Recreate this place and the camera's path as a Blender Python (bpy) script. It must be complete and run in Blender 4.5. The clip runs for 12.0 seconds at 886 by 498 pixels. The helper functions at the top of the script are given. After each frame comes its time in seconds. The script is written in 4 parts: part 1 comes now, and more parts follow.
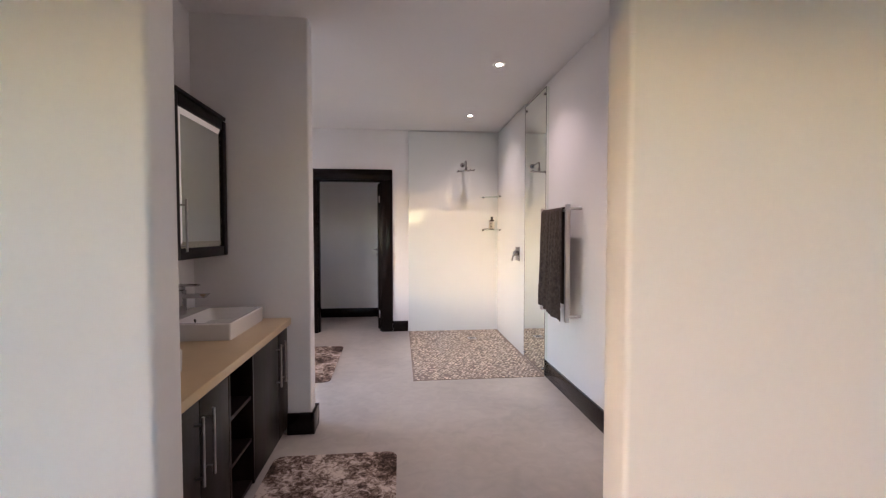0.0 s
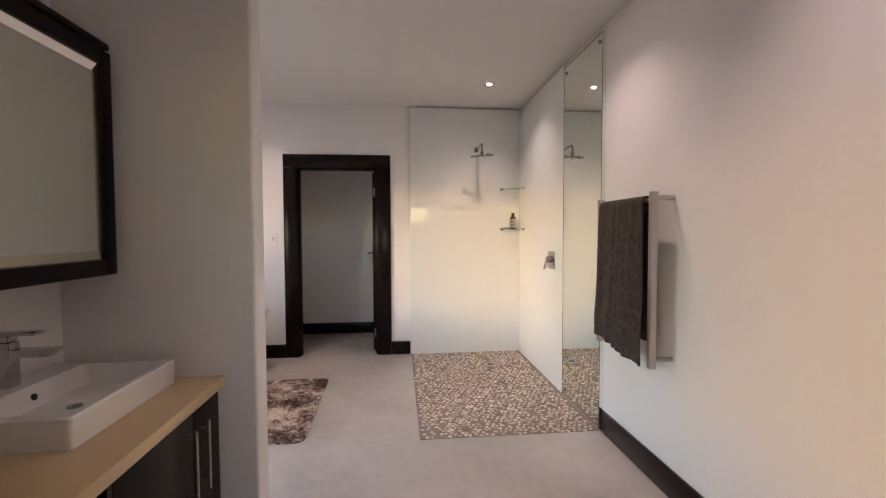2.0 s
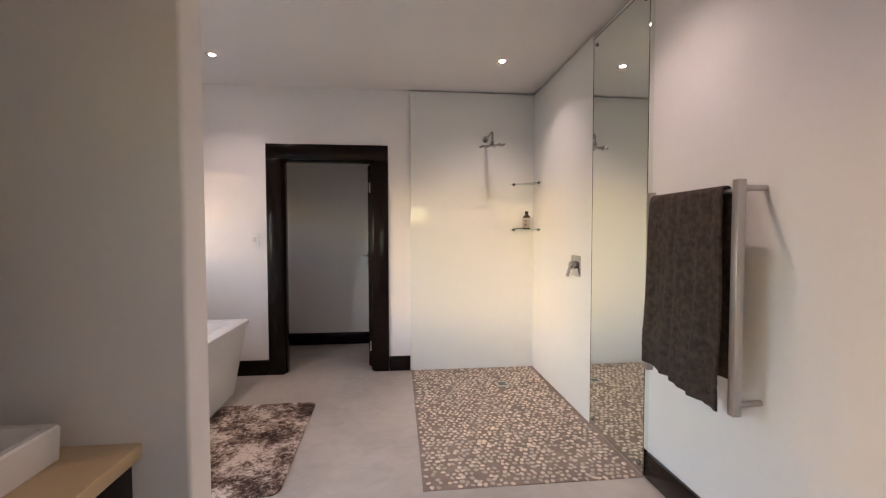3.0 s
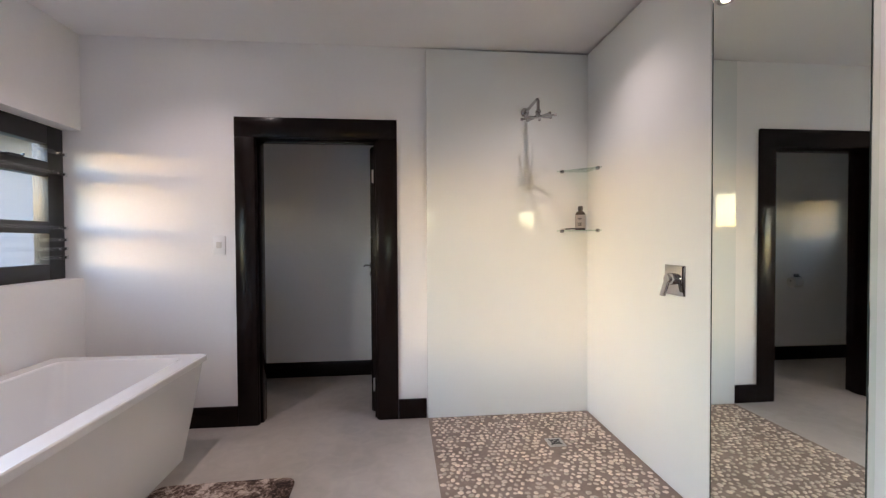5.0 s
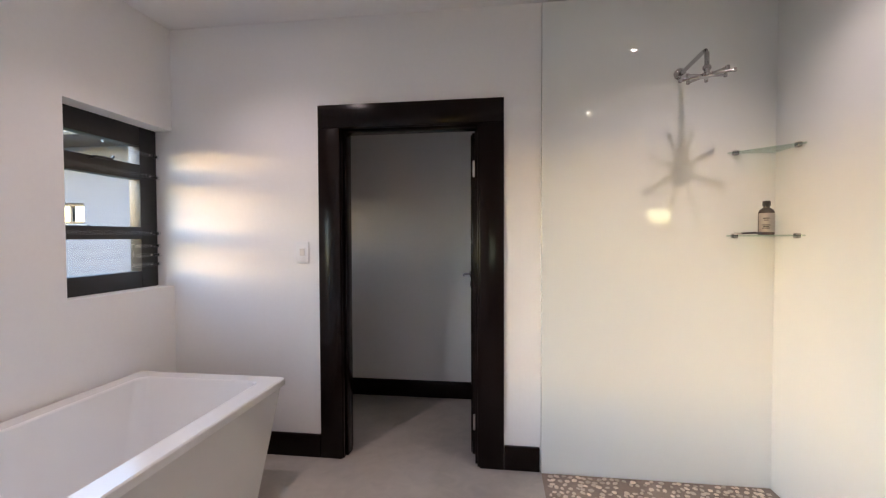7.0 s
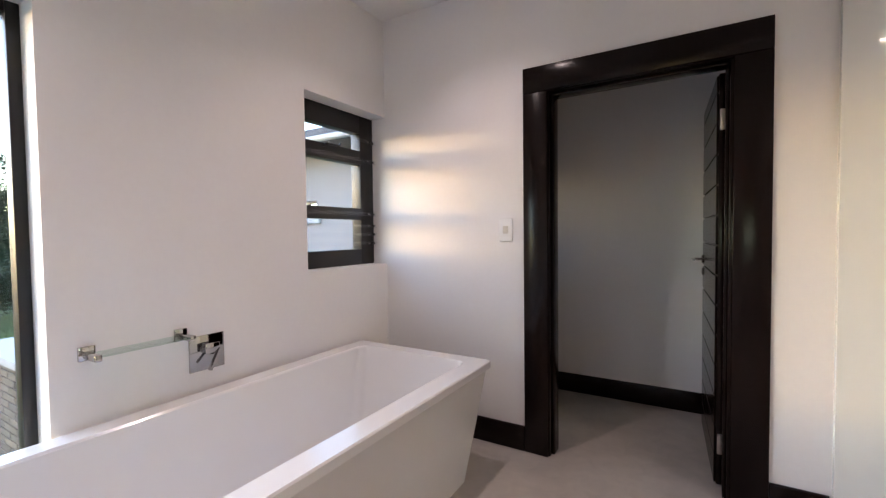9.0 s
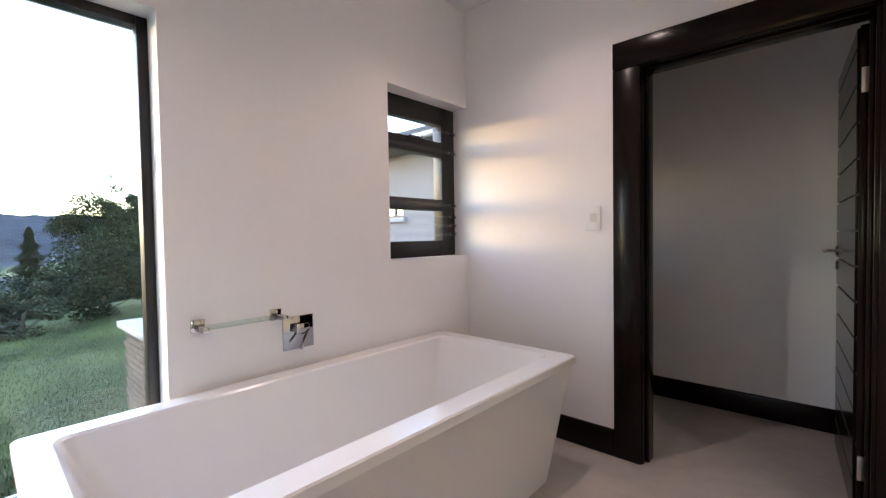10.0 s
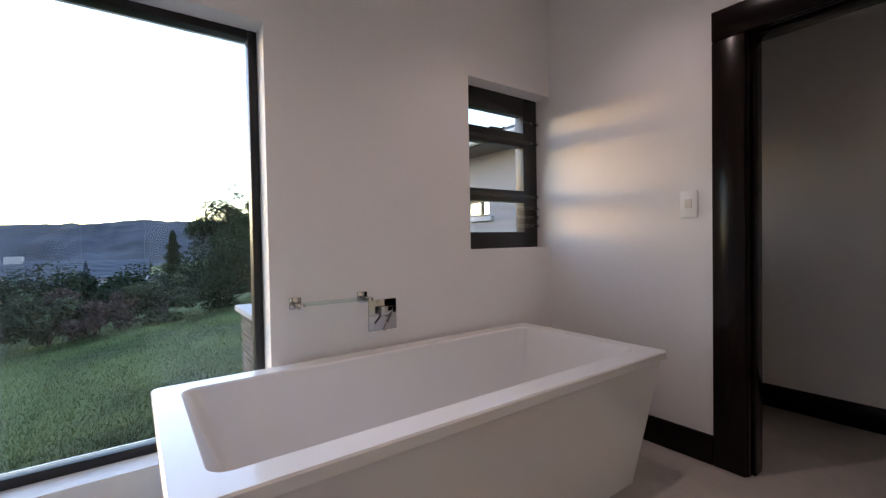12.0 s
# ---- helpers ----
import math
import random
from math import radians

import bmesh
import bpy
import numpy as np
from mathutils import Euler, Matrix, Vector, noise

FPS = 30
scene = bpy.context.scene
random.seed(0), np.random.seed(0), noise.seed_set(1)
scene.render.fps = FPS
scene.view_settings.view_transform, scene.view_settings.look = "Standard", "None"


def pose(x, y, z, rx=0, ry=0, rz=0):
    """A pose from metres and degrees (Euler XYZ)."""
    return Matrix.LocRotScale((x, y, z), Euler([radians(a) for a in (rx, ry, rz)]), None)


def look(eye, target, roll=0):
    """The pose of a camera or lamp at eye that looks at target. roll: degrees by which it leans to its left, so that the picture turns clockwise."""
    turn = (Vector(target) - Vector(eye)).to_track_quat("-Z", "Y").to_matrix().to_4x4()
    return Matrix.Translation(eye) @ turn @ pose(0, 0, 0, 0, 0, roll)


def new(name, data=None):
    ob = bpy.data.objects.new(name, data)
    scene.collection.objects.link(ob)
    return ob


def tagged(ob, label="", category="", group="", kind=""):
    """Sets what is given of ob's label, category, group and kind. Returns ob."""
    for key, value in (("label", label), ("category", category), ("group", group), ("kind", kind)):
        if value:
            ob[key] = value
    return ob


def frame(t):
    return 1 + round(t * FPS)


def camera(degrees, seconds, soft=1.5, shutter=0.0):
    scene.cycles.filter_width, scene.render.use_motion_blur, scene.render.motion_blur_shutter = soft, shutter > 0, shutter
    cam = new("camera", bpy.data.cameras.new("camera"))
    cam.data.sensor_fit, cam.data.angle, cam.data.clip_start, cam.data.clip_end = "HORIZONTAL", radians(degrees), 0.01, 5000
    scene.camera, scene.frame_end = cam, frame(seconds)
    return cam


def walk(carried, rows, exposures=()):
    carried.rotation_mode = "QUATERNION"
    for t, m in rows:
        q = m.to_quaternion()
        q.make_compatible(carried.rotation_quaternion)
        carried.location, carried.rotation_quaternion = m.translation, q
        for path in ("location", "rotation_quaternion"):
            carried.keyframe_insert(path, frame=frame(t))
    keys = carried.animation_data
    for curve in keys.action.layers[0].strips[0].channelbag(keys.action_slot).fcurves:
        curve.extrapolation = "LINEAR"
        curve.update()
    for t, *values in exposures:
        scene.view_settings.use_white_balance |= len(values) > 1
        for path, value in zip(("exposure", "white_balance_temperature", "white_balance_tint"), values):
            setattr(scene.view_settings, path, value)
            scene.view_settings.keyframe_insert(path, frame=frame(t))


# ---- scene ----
cam = camera(91.9, 12.0, soft=1.25)
PATH = [
    (0, (0.146, -0.403, 1.343), (0.344, 1.586, 1.272), -0.0),
    (0.5, (0.14, -0.17, 1.335), (0.335, 1.819, 1.26), -0.0),
    (1, (0.128, 0.106, 1.347), (0.325, 2.095, 1.269), -0.1),
    (1.5, (0.126, 0.389, 1.358), (0.327, 2.377, 1.277), -0.2),
    (2, (0.136, 0.701, 1.365), (0.338, 2.69, 1.287), -0.2),
    (2.5, (0.14, 0.98, 1.361), (0.347, 2.968, 1.282), -0.2),
    (3, (0.136, 1.257, 1.369), (0.344, 3.245, 1.292), -0.1),
    (5, (0.057, 2.301, 1.326), (0.258, 4.29, 1.287), -0.3),
    (5.5, (0.049, 2.502, 1.339), (0.184, 4.497, 1.303), -0.3),
    (6, (0.035, 2.689, 1.368), (0.08, 4.688, 1.321), -0.3),
    (6.5, (0.05, 2.827, 1.39), (-0.045, 4.824, 1.342), -0.3),
    (7, (0.018, 2.927, 1.388), (-0.246, 4.909, 1.337), -0.2),
    (9, (-0.228, 3.121, 1.279), (-1.259, 4.834, 1.211), -0.7),
    (9.5, (-0.241, 3.144, 1.243), (-1.44, 4.743, 1.177), -0.8),
    (10, (-0.236, 3.166, 1.211), (-1.58, 4.646, 1.153), -0.9),
    (10.5, (-0.202, 3.189, 1.19), (-1.667, 4.549, 1.139), -0.9),
    (11, (-0.183, 3.194, 1.164), (-1.726, 4.465, 1.121), -1.0),
    (11.5, (-0.178, 3.19, 1.153), (-1.767, 4.404, 1.109), -0.9),
    (12, (-0.182, 3.184, 1.138), (-1.801, 4.358, 1.097), -1.0),
]
EXPOSURE = [(0.0, 1.3, 6150, 34), (1.5, 1.09, 6600, 32), (3.0, 1.12, 6600, 31), (5.0, 1.15, 6050, 27), (9.0, 1.12, 6350, 29), (10.5, 1.02, 6450, 30), (12.0, 0.33, 6400, 31)]
walk(cam, [(t, look(eye, target, roll)) for t, eye, target, roll in PATH], EXPOSURE)

# ---- light: dusk sky, low broad glow of the set sun in the west (-x) ----
world = bpy.data.worlds.new("dusk_sky")
scene.world = world
world.use_nodes = True
wn = world.node_tree.nodes
wn.clear()
w_out, w_bg, w_sky = wn.new("ShaderNodeOutputWorld"), wn.new("ShaderNodeBackground"), wn.new("ShaderNodeTexSky")
w_sky.sky_type = "NISHITA"
w_sky.sun_disc = False
w_sky.sun_elevation = radians(6.0)
w_sky.sun_rotation = radians(-125)
w_sky.air_density, w_sky.dust_density, w_sky.ozone_density = 1.0, 0.22, 1.5
w_bg.inputs["Strength"].default_value = 1.3
world.node_tree.links.new(w_sky.outputs[0], w_bg.inputs["Color"])
world.node_tree.links.new(w_bg.outputs[0], w_out.inputs["Surface"])
sun = new("sun", bpy.data.lights.new("sun", "SUN"))
sun.data.energy, sun.data.angle, sun.data.color = 0.09, radians(15), (1.0, 0.56, 0.38)
sun.matrix_world = look((-38, -32, 2.2), (0, 0, 0))


# ---- materials ----
def material(name, base, rough=0.5, metal=0.0, var=0.1, scale=6.0, fine=60.0, bump=0.0, tint=None, rvar=0.08, spec=0.5, coat=0.0,
             per_piece=0.0, distort=0.0, rings=False):
    """A principled surface with large and fine variation of colour, roughness and relief."""
    mat = bpy.data.materials.new(name)
    mat.use_nodes = True
    nt = mat.node_tree
    b = nt.nodes["Principled BSDF"]
    b.inputs["Roughness"].default_value, b.inputs["Metallic"].default_value = rough, metal
    b.inputs["Specular IOR Level"].default_value, b.inputs["Coat Weight"].default_value = spec, coat
    b.inputs["Coat Roughness"].default_value = 0.08
    co = nt.nodes.new("ShaderNodeTexCoord")
    mp = nt.nodes.new("ShaderNodeMapping")
    nt.links.new(co.outputs["Object"], mp.inputs[0])
    if rings:
        mp.inputs["Scale"].default_value = (9.0, 9.0, 0.8)
    big, small = nt.nodes.new("ShaderNodeTexNoise"), nt.nodes.new("ShaderNodeTexNoise")
    for n, sc, d in ((big, scale, 4), (small, fine, 6)):
        n.inputs["Scale"].default_value, n.inputs["Detail"].default_value, n.inputs["Distortion"].default_value = sc, d, distort
        nt.links.new(mp.outputs[0], n.inputs["Vector"])
    add = nt.nodes.new("ShaderNodeMath")
    add.operation = "MULTIPLY_ADD"
    nt.links.new(small.outputs[0], add.inputs[0])
    add.inputs[1].default_value = 0.4
    nt.links.new(big.outputs[0], add.inputs[2])
    ramp = nt.nodes.new("ShaderNodeValToRGB")
    ramp.color_ramp.elements[0].position, ramp.color_ramp.elements[1].position = 0.45, 0.95
    dark = tint if tint else tuple(c * (1 - var) for c in base)
    lite = tuple(min(1.0, c * (1 + var)) for c in base)
    ramp.color_ramp.elements[0].color, ramp.color_ramp.elements[1].color = (*dark, 1), (*lite, 1)
    nt.links.new(add.outputs[0], ramp.inputs[0])
    col = ramp.outputs[0]
    if per_piece:
        info, hsv, mr = nt.nodes.new("ShaderNodeObjectInfo"), nt.nodes.new("ShaderNodeHueSaturation"), nt.nodes.new("ShaderNodeMapRange")
        geo, sm = nt.nodes.new("ShaderNodeNewGeometry"), nt.nodes.new("ShaderNodeMath")
        nt.links.new(info.outputs["Random"], sm.inputs[0])
        nt.links.new(geo.outputs["Random Per Island"], sm.inputs[1])
        fr = nt.nodes.new("ShaderNodeMath")
        fr.operation = "FRACT"
        nt.links.new(sm.outputs[0], fr.inputs[0])
        mr.inputs["To Min"].default_value, mr.inputs["To Max"].default_value = 1 - per_piece, 1 + per_piece
        nt.links.new(fr.outputs[0], mr.inputs[0])
        nt.links.new(mr.outputs[0], hsv.inputs["Value"])
        nt.links.new(col, hsv.inputs["Color"])
        col = hsv.outputs[0]
    nt.links.new(col, b.inputs["Base Color"])
    rr = nt.nodes.new("ShaderNodeMapRange")
    rr.inputs["To Min"].default_value, rr.inputs["To Max"].default_value = max(0.02, rough - rvar), min(1.0, rough + rvar)
    nt.links.new(big.outputs[0], rr.inputs[0])
    nt.links.new(rr.outputs[0], b.inputs["Roughness"])
    if bump:
        bp = nt.nodes.new("ShaderNodeBump")
        bp.inputs["Strength"].default_value, bp.inputs["Distance"].default_value = bump, 0.004
        nt.links.new(add.outputs[0], bp.inputs["Height"])
        nt.links.new(bp.outputs[0], b.inputs["Normal"])
    return mat


def glass(name, colour, rough=0.0):
    mat = bpy.data.materials.new(name)
    mat.use_nodes = True
    nt = mat.node_tree
    out = nt.nodes["Material Output"]
    nt.nodes.remove(nt.nodes["Principled BSDF"])
    tr, gl, mix, fr = (nt.nodes.new(k) for k in ("ShaderNodeBsdfTransparent", "ShaderNodeBsdfGlossy", "ShaderNodeMixShader", "ShaderNodeLayerWeight"))
    pw, sc = nt.nodes.new("ShaderNodeMath"), nt.nodes.new("ShaderNodeMapRange")
    pw.operation = "POWER"
    pw.inputs[1].default_value = 4.0
    tr.inputs[0].default_value = (*colour, 1)
    gl.inputs["Roughness"].default_value = rough
    fr.inputs[0].default_value = 0.5
    nt.links.new(fr.outputs["Facing"], pw.inputs[0])
    nt.links.new(pw.outputs[0], sc.inputs[0])
    sc.inputs["To Min"].default_value, sc.inputs["To Max"].default_value = 0.03, 0.8
    nt.links.new(sc.outputs[0], mix.inputs[0])
    nt.links.new(tr.outputs[0], mix.inputs[1])
    nt.links.new(gl.outputs[0], mix.inputs[2])
    nt.links.new(mix.outputs[0], out.inputs[0])
    return mat


def glow(name, colour, strength):
    mat = bpy.data.materials.new(name)
    mat.use_nodes = True
    b = mat.node_tree.nodes["Principled BSDF"]
    b.inputs["Emission Color"].default_value, b.inputs["Emission Strength"].default_value = (*colour, 1), strength
    return mat


def rug_material():
    """Worn, distressed pile: brown and cream patches broken up at two scales."""
    mat = material("rug_pile", (0.3, 0.25, 0.22), 0.95, bump=0.6, fine=300, spec=0.1)
    nt = mat.node_tree
    b = nt.nodes["Principled BSDF"]
    co = nt.nodes.new("ShaderNodeTexCoord")
    a, c = nt.nodes.new("ShaderNodeTexNoise"), nt.nodes.new("ShaderNodeTexNoise")
    for n, sc, de, di in ((a, 3.2, 8, 0.4), (c, 26.0, 8, 1.2)):
        n.inputs["Scale"].default_value, n.inputs["Detail"].default_value, n.inputs["Distortion"].default_value = sc, de, di
        n.inputs["Roughness"].default_value = 0.7
        nt.links.new(co.outputs["Object"], n.inputs["Vector"])
    mx = nt.nodes.new("ShaderNodeMath")
    mx.operation = "MULTIPLY_ADD"
    nt.links.new(c.outputs[0], mx.inputs[0])
    mx.inputs[1].default_value = 0.75
    nt.links.new(a.outputs[0], mx.inputs[2])
    ramp = nt.nodes.new("ShaderNodeValToRGB")
    el = ramp.color_ramp.elements
    el[0].position, el[0].color = 0.72, (0.035, 0.026, 0.022, 1)
    el[1].position, el[1].color = 0.97, (0.66, 0.57, 0.50, 1)
    e = el.new(0.81)
    e.color = (0.12, 0.08, 0.065, 1)
    e = el.new(0.875)
    e.color = (0.3, 0.23, 0.19, 1)
    nt.links.new(mx.outputs[0], ramp.inputs[0])
    nt.links.new(ramp.outputs[0], b.inputs["Base Color"])
    return mat


PLASTER = material("white_wall_paint", (0.84, 0.82, 0.805), 0.55, var=0.025, scale=1.2, fine=40, bump=0.06, rvar=0.1, spec=0.35)
CEILING = material("white_ceiling_paint", (0.82, 0.80, 0.785), 0.8, var=0.02, scale=1.0, fine=30, bump=0.04, spec=0.2)
SCREED = material("polished_cement_screed", (0.44, 0.402, 0.36), 0.40, var=0.22, scale=1.0, fine=11, bump=0.05, rvar=0.14, distort=0.8)
DARKWOOD = material("dark_stained_wood", (0.0065, 0.0032, 0.0025), 0.2, var=0.25, scale=3, fine=14, bump=0.0, rvar=0.01, spec=0.2, coat=0.0, rings=True)
CABINET = material("dark_wood_veneer", (0.010, 0.006, 0.005), 0.4, var=0.35, scale=3, fine=14, bump=0.04, spec=0.18, rings=True)
BLACKWOOD = material("black_window_timber", (0.008, 0.0075, 0.0075), 0.4, var=0.3, scale=4, fine=20, bump=0.05)
STONE = material("cream_limestone", (0.60, 0.44, 0.25), 0.3, var=0.06, scale=4, fine=45, rvar=0.04)
CERAMIC = material("white_ceramic", (0.82, 0.81, 0.79), 0.1, var=0.01, scale=2, fine=10, rvar=0.03, coat=0.5)
ACRYLIC = material("white_acrylic", (0.83, 0.82, 0.81), 0.14, var=0.01, scale=2, fine=10, rvar=0.03, coat=0.0)
CHROME = material("chrome", (0.44, 0.43, 0.43), 0.07, 1.0, var=0.03, rvar=0.03)
STEEL = material("brushed_steel", (0.5, 0.47, 0.45), 0.3, 1.0, var=0.03, fine=120, rvar=0.03)
BACKGLASS = material("back_painted_glass", (0.765, 0.79, 0.77), 0.012, var=0.01, scale=1, fine=6, rvar=0.006, coat=0.0)
MIRROREDGE = material("dark_green_glass_edge", (0.03, 0.045, 0.038), 0.2, var=0.1)
SILVER = material("mirror_silver", (0.86, 0.9, 0.85), 0.008, 1.0, var=0.004, rvar=0.004)
FROST = material("frosted_mirror_border", (0.72, 0.7, 0.56), 0.22, 0.9, var=0.02, rvar=0.04)
GROUT = material("shower_grout", (0.26, 0.2, 0.16), 0.7, var=0.25, scale=5, fine=60, bump=0.2)
PEBBLE = material("cream_pebble", (0.62, 0.52, 0.41), 0.45, var=0.15, scale=20, fine=90, per_piece=0.28)
TOWEL = material("grey_towelling", (0.074, 0.056, 0.047), 0.98, var=0.4, scale=38, fine=260, bump=1.0, spec=0.1)
RUG = rug_material()
WHITEPLASTIC = material("white_plastic", (0.86, 0.85, 0.83), 0.3, var=0.02)
BLACKPLASTIC = material("black_plastic", (0.012, 0.012, 0.012), 0.3, var=0.1)
BOTTLE = material("dark_bottle_glass", (0.07, 0.055, 0.045), 0.08, var=0.1)
PAPER = material("paper_label", (0.7, 0.66, 0.6), 0.7, var=0.04)
INK = material("label_ink", (0.06, 0.05, 0.05), 0.7)
PANE = glass("window_glass", (0.93, 0.97, 0.96))
CLEAR = glass("clear_polycarbonate", (0.95, 0.96, 0.97), 0.05)
SHELFGLASS = glass("green_edged_glass", (0.84, 0.92, 0.88))
LAMPFACE = glow("downlight_lens", (1.0, 0.88, 0.72), 90.0)
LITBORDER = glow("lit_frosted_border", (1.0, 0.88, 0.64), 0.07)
GREENSOAP = material("green_packaging", (0.1, 0.2, 0.07), 0.4)
GRASS = material("mown_lawn", (0.085, 0.104, 0.036), 0.95, var=0.3, scale=0.9, fine=30, bump=0.5, spec=0.1, tint=(0.022, 0.034, 0.014))
BLADES = material("grass_blades", (0.092, 0.114, 0.04), 0.9, var=0.3, scale=0.9, per_piece=0.4, spec=0.1, tint=(0.024, 0.038, 0.016))
LEAF = material("dark_foliage", (0.02, 0.031, 0.016), 0.8, var=0.3, per_piece=0.6, spec=0.06)
LEAFPALE = material("grey_green_foliage", (0.055, 0.068, 0.042), 0.8, var=0.3, per_piece=0.5, spec=0.08)
LEAFDRY = material("brown_dry_foliage", (0.06, 0.04, 0.034), 0.8, var=0.3, per_piece=0.4, spec=0.2)
BARK = material("bark", (0.09, 0.07, 0.055), 0.9, var=0.4, bump=0.6)
# bluish cast in the base colour stands in for aerial haze over the woods
HAZEHILL = material("far_wooded_hill_hazed", (0.037, 0.041, 0.052), 0.95, var=0.6, scale=0.02, fine=0.2, spec=0.05)
ROOFTILE = material("slate_roof", (0.05, 0.056, 0.075), 0.7, var=0.2, per_piece=0.2)
RENDERED = material("grey_white_render", (0.19, 0.183, 0.205), 0.85, var=0.06, scale=2, bump=0.1)
BRICK = material("brown_brick", (0.085, 0.066, 0.056), 0.85, var=0.25, scale=9, fine=50, bump=0.3, per_piece=0.25)
MORTAR = material("mortar", (0.05, 0.045, 0.042), 0.9, var=0.15)
SLAB = material("pale_coping", (0.3, 0.3, 0.325), 0.75, var=0.1, scale=6, bump=0.1)
GUTTER = material("white_gutter", (0.35, 0.35, 0.36), 0.5)


# ---- mesh helpers ----
def link(name, bm, mat, parent=None, label="", smooth=False):
    me = bpy.data.meshes.new(name)
    bmesh.ops.recalc_face_normals(bm, faces=bm.faces)
    bm.to_mesh(me)
    bm.free()
    me.materials.append(mat)
    if smooth:
        for p in me.polygons:
            p.use_smooth = True
        me.set_sharp_from_angle(angle=radians(35))
    ob = new(name, me)
    ob.parent = parent
    return tagged(ob, label)


def part(name, bm, mat, parent, label="", smooth=True):
    return link(name, bm, mat, parent, label, smooth)


def box(x0, x1, y0, y1, z0, z1, bevel=0.0, seg=2, bm=None):
    bm2 = bmesh.new()
    bmesh.ops.create_cube(bm2, size=1, matrix=Matrix.LocRotScale(((x0 + x1) / 2, (y0 + y1) / 2, (z0 + z1) / 2), None, (abs(x1 - x0), abs(y1 - y0), abs(z1 - z0))))
    if bevel:
        bmesh.ops.bevel(bm2, geom=bm2.edges[:], offset=bevel, segments=seg, affect="EDGES", profile=0.5)
    if bm is None:
        return bm2
    return merge(bm, bm2)


def merge(bm, other):
    tmp = bpy.data.meshes.new("tmp")
    other.to_mesh(tmp)
    other.free()
    bm.from_mesh(tmp)
    bpy.data.meshes.remove(tmp)
    return bm


def rod(points, radius, n=10, square=False, bm=None):
    """A tube along points, round or square, capped."""
    bm = bm or bmesh.new()
    pts = [Vector(p) for p in points]
    rings = []
    for i, p in enumerate(pts):
        d = (pts[min(i + 1, len(pts) - 1)] - pts[max(i - 1, 0)]).normalized()
        up = Vector((0, 0, 1)) if abs(d.z) < 0.9 else Vector((0, 1, 0))
        a = d.cross(up).normalized()
        b = a.cross(d)
        k = 4 if square else n
        off = math.pi / 4 if square else 0
        r = radius * (math.sqrt(2) if square else 1)
        rings.append([bm.verts.new(p + a * math.cos(off + j * math.tau / k) * r + b * math.sin(off + j * math.tau / k) * r) for j in range(k)])
    for q, s in zip(rings, rings[1:]):
        for j in range(len(q)):
            bm.faces.new((q[j], q[j - 1], s[j - 1], s[j]))
    bm.faces.new(rings[0]), bm.faces.new(rings[-1])
    return bm


def lathe(profile, n=20, m=None):
    """Turn (radius, z) pairs about z."""
    bm = bmesh.new()
    rings = [[bm.verts.new((r * math.cos(j * math.tau / n), r * math.sin(j * math.tau / n), z)) for j in range(n)] for r, z in profile]
    for q, s in zip(rings, rings[1:]):
        for j in range(n):
            bm.faces.new((q[j - 1], q[j], s[j], s[j - 1]))
    bm.faces.new(rings[0]), bm.faces.new(rings[-1])
    if m:
        bmesh.ops.transform(bm, matrix=m, verts=bm.verts)
    return bm


def loft(loops, seg=5, cap_first=True, cap_last=True):
    """Skin rounded rectangles (x0, x1, y0, y1, radius, z)."""
    bm = bmesh.new()
    rings = []
    for x0, x1, y0, y1, r, z in loops:
        ring = []
        for cx, cy, a0 in ((x1 - r, y1 - r, 0), (x0 + r, y1 - r, 90), (x0 + r, y0 + r, 180), (x1 - r, y0 + r, 270)):
            for k in range(seg + 1):
                a = radians(a0 + 90 * k / seg)
                ring.append(bm.verts.new((cx + r * math.cos(a), cy + r * math.sin(a), z)))
        rings.append(ring)
    for q, s in zip(rings, rings[1:]):
        for j in range(len(q)):
            bm.faces.new((q[j - 1], q[j], s[j], s[j - 1]))
    if cap_first:
        bm.faces.new(rings[0])
    if cap_last:
        bm.faces.new(rings[-1])
    return bm


def thing(name, x, y, z, label, category, group=""):
    ob = new(name)
    ob.location = (x, y, z)
    ob.empty_display_size = 0.1
    bpy.context.view_layer.update()
    return tagged(ob, label, category, group)


def adopt(top):
    """Let parts built in world coordinates keep their places under their empty."""
    for c in top.children:
        c.matrix_parent_inverse = Matrix.Translation(top.location).inverted()


def structure(name, bm, mat, label, smooth=True):
    return tagged(link(name, bm, mat, None, label, smooth), label, "", "", "structure")


# ---- structure ----
CEIL = 2.75
XR, XL, YF = 1.52, -2.12, 5.50
bm = box(-3.2, 3.2, -4.0, 0.7, -0.2, 0.0)
box(-2.4, 1.72, 0.7, 6.8, -0.2, 0.0, bm=bm)
structure("floor", bm, SCREED, "grey beige polished cement screed floor", False)
bm = box(-3.2, 3.2, -4.0, 0.89, CEIL, CEIL + 0.15)
box(-2.4, 1.72, 0.89, 6.8, CEIL, CEIL + 0.15, bm=bm)
structure("ceiling", bm, CEILING, "plain white painted ceiling", False)
structure("wall_east", box(XR, XR + 0.2, 0.785, 6.8, 0, CEIL), PLASTER, "white painted wall of the bathroom", False)
# far wall with the opening to the toilet
DX0, DX1, DZ = -0.995, -0.095, 2.09
bm = box(XL - 0.28, DX0, YF, YF + 0.16, 0, CEIL)
box(DX1, XR, YF, YF + 0.16, 0, CEIL, bm=bm)
box(DX0, DX1, YF, YF + 0.16, DZ, CEIL, bm=bm)
structure("wall_north", bm, PLASTER, "white painted wall around the toilet doorway", False)
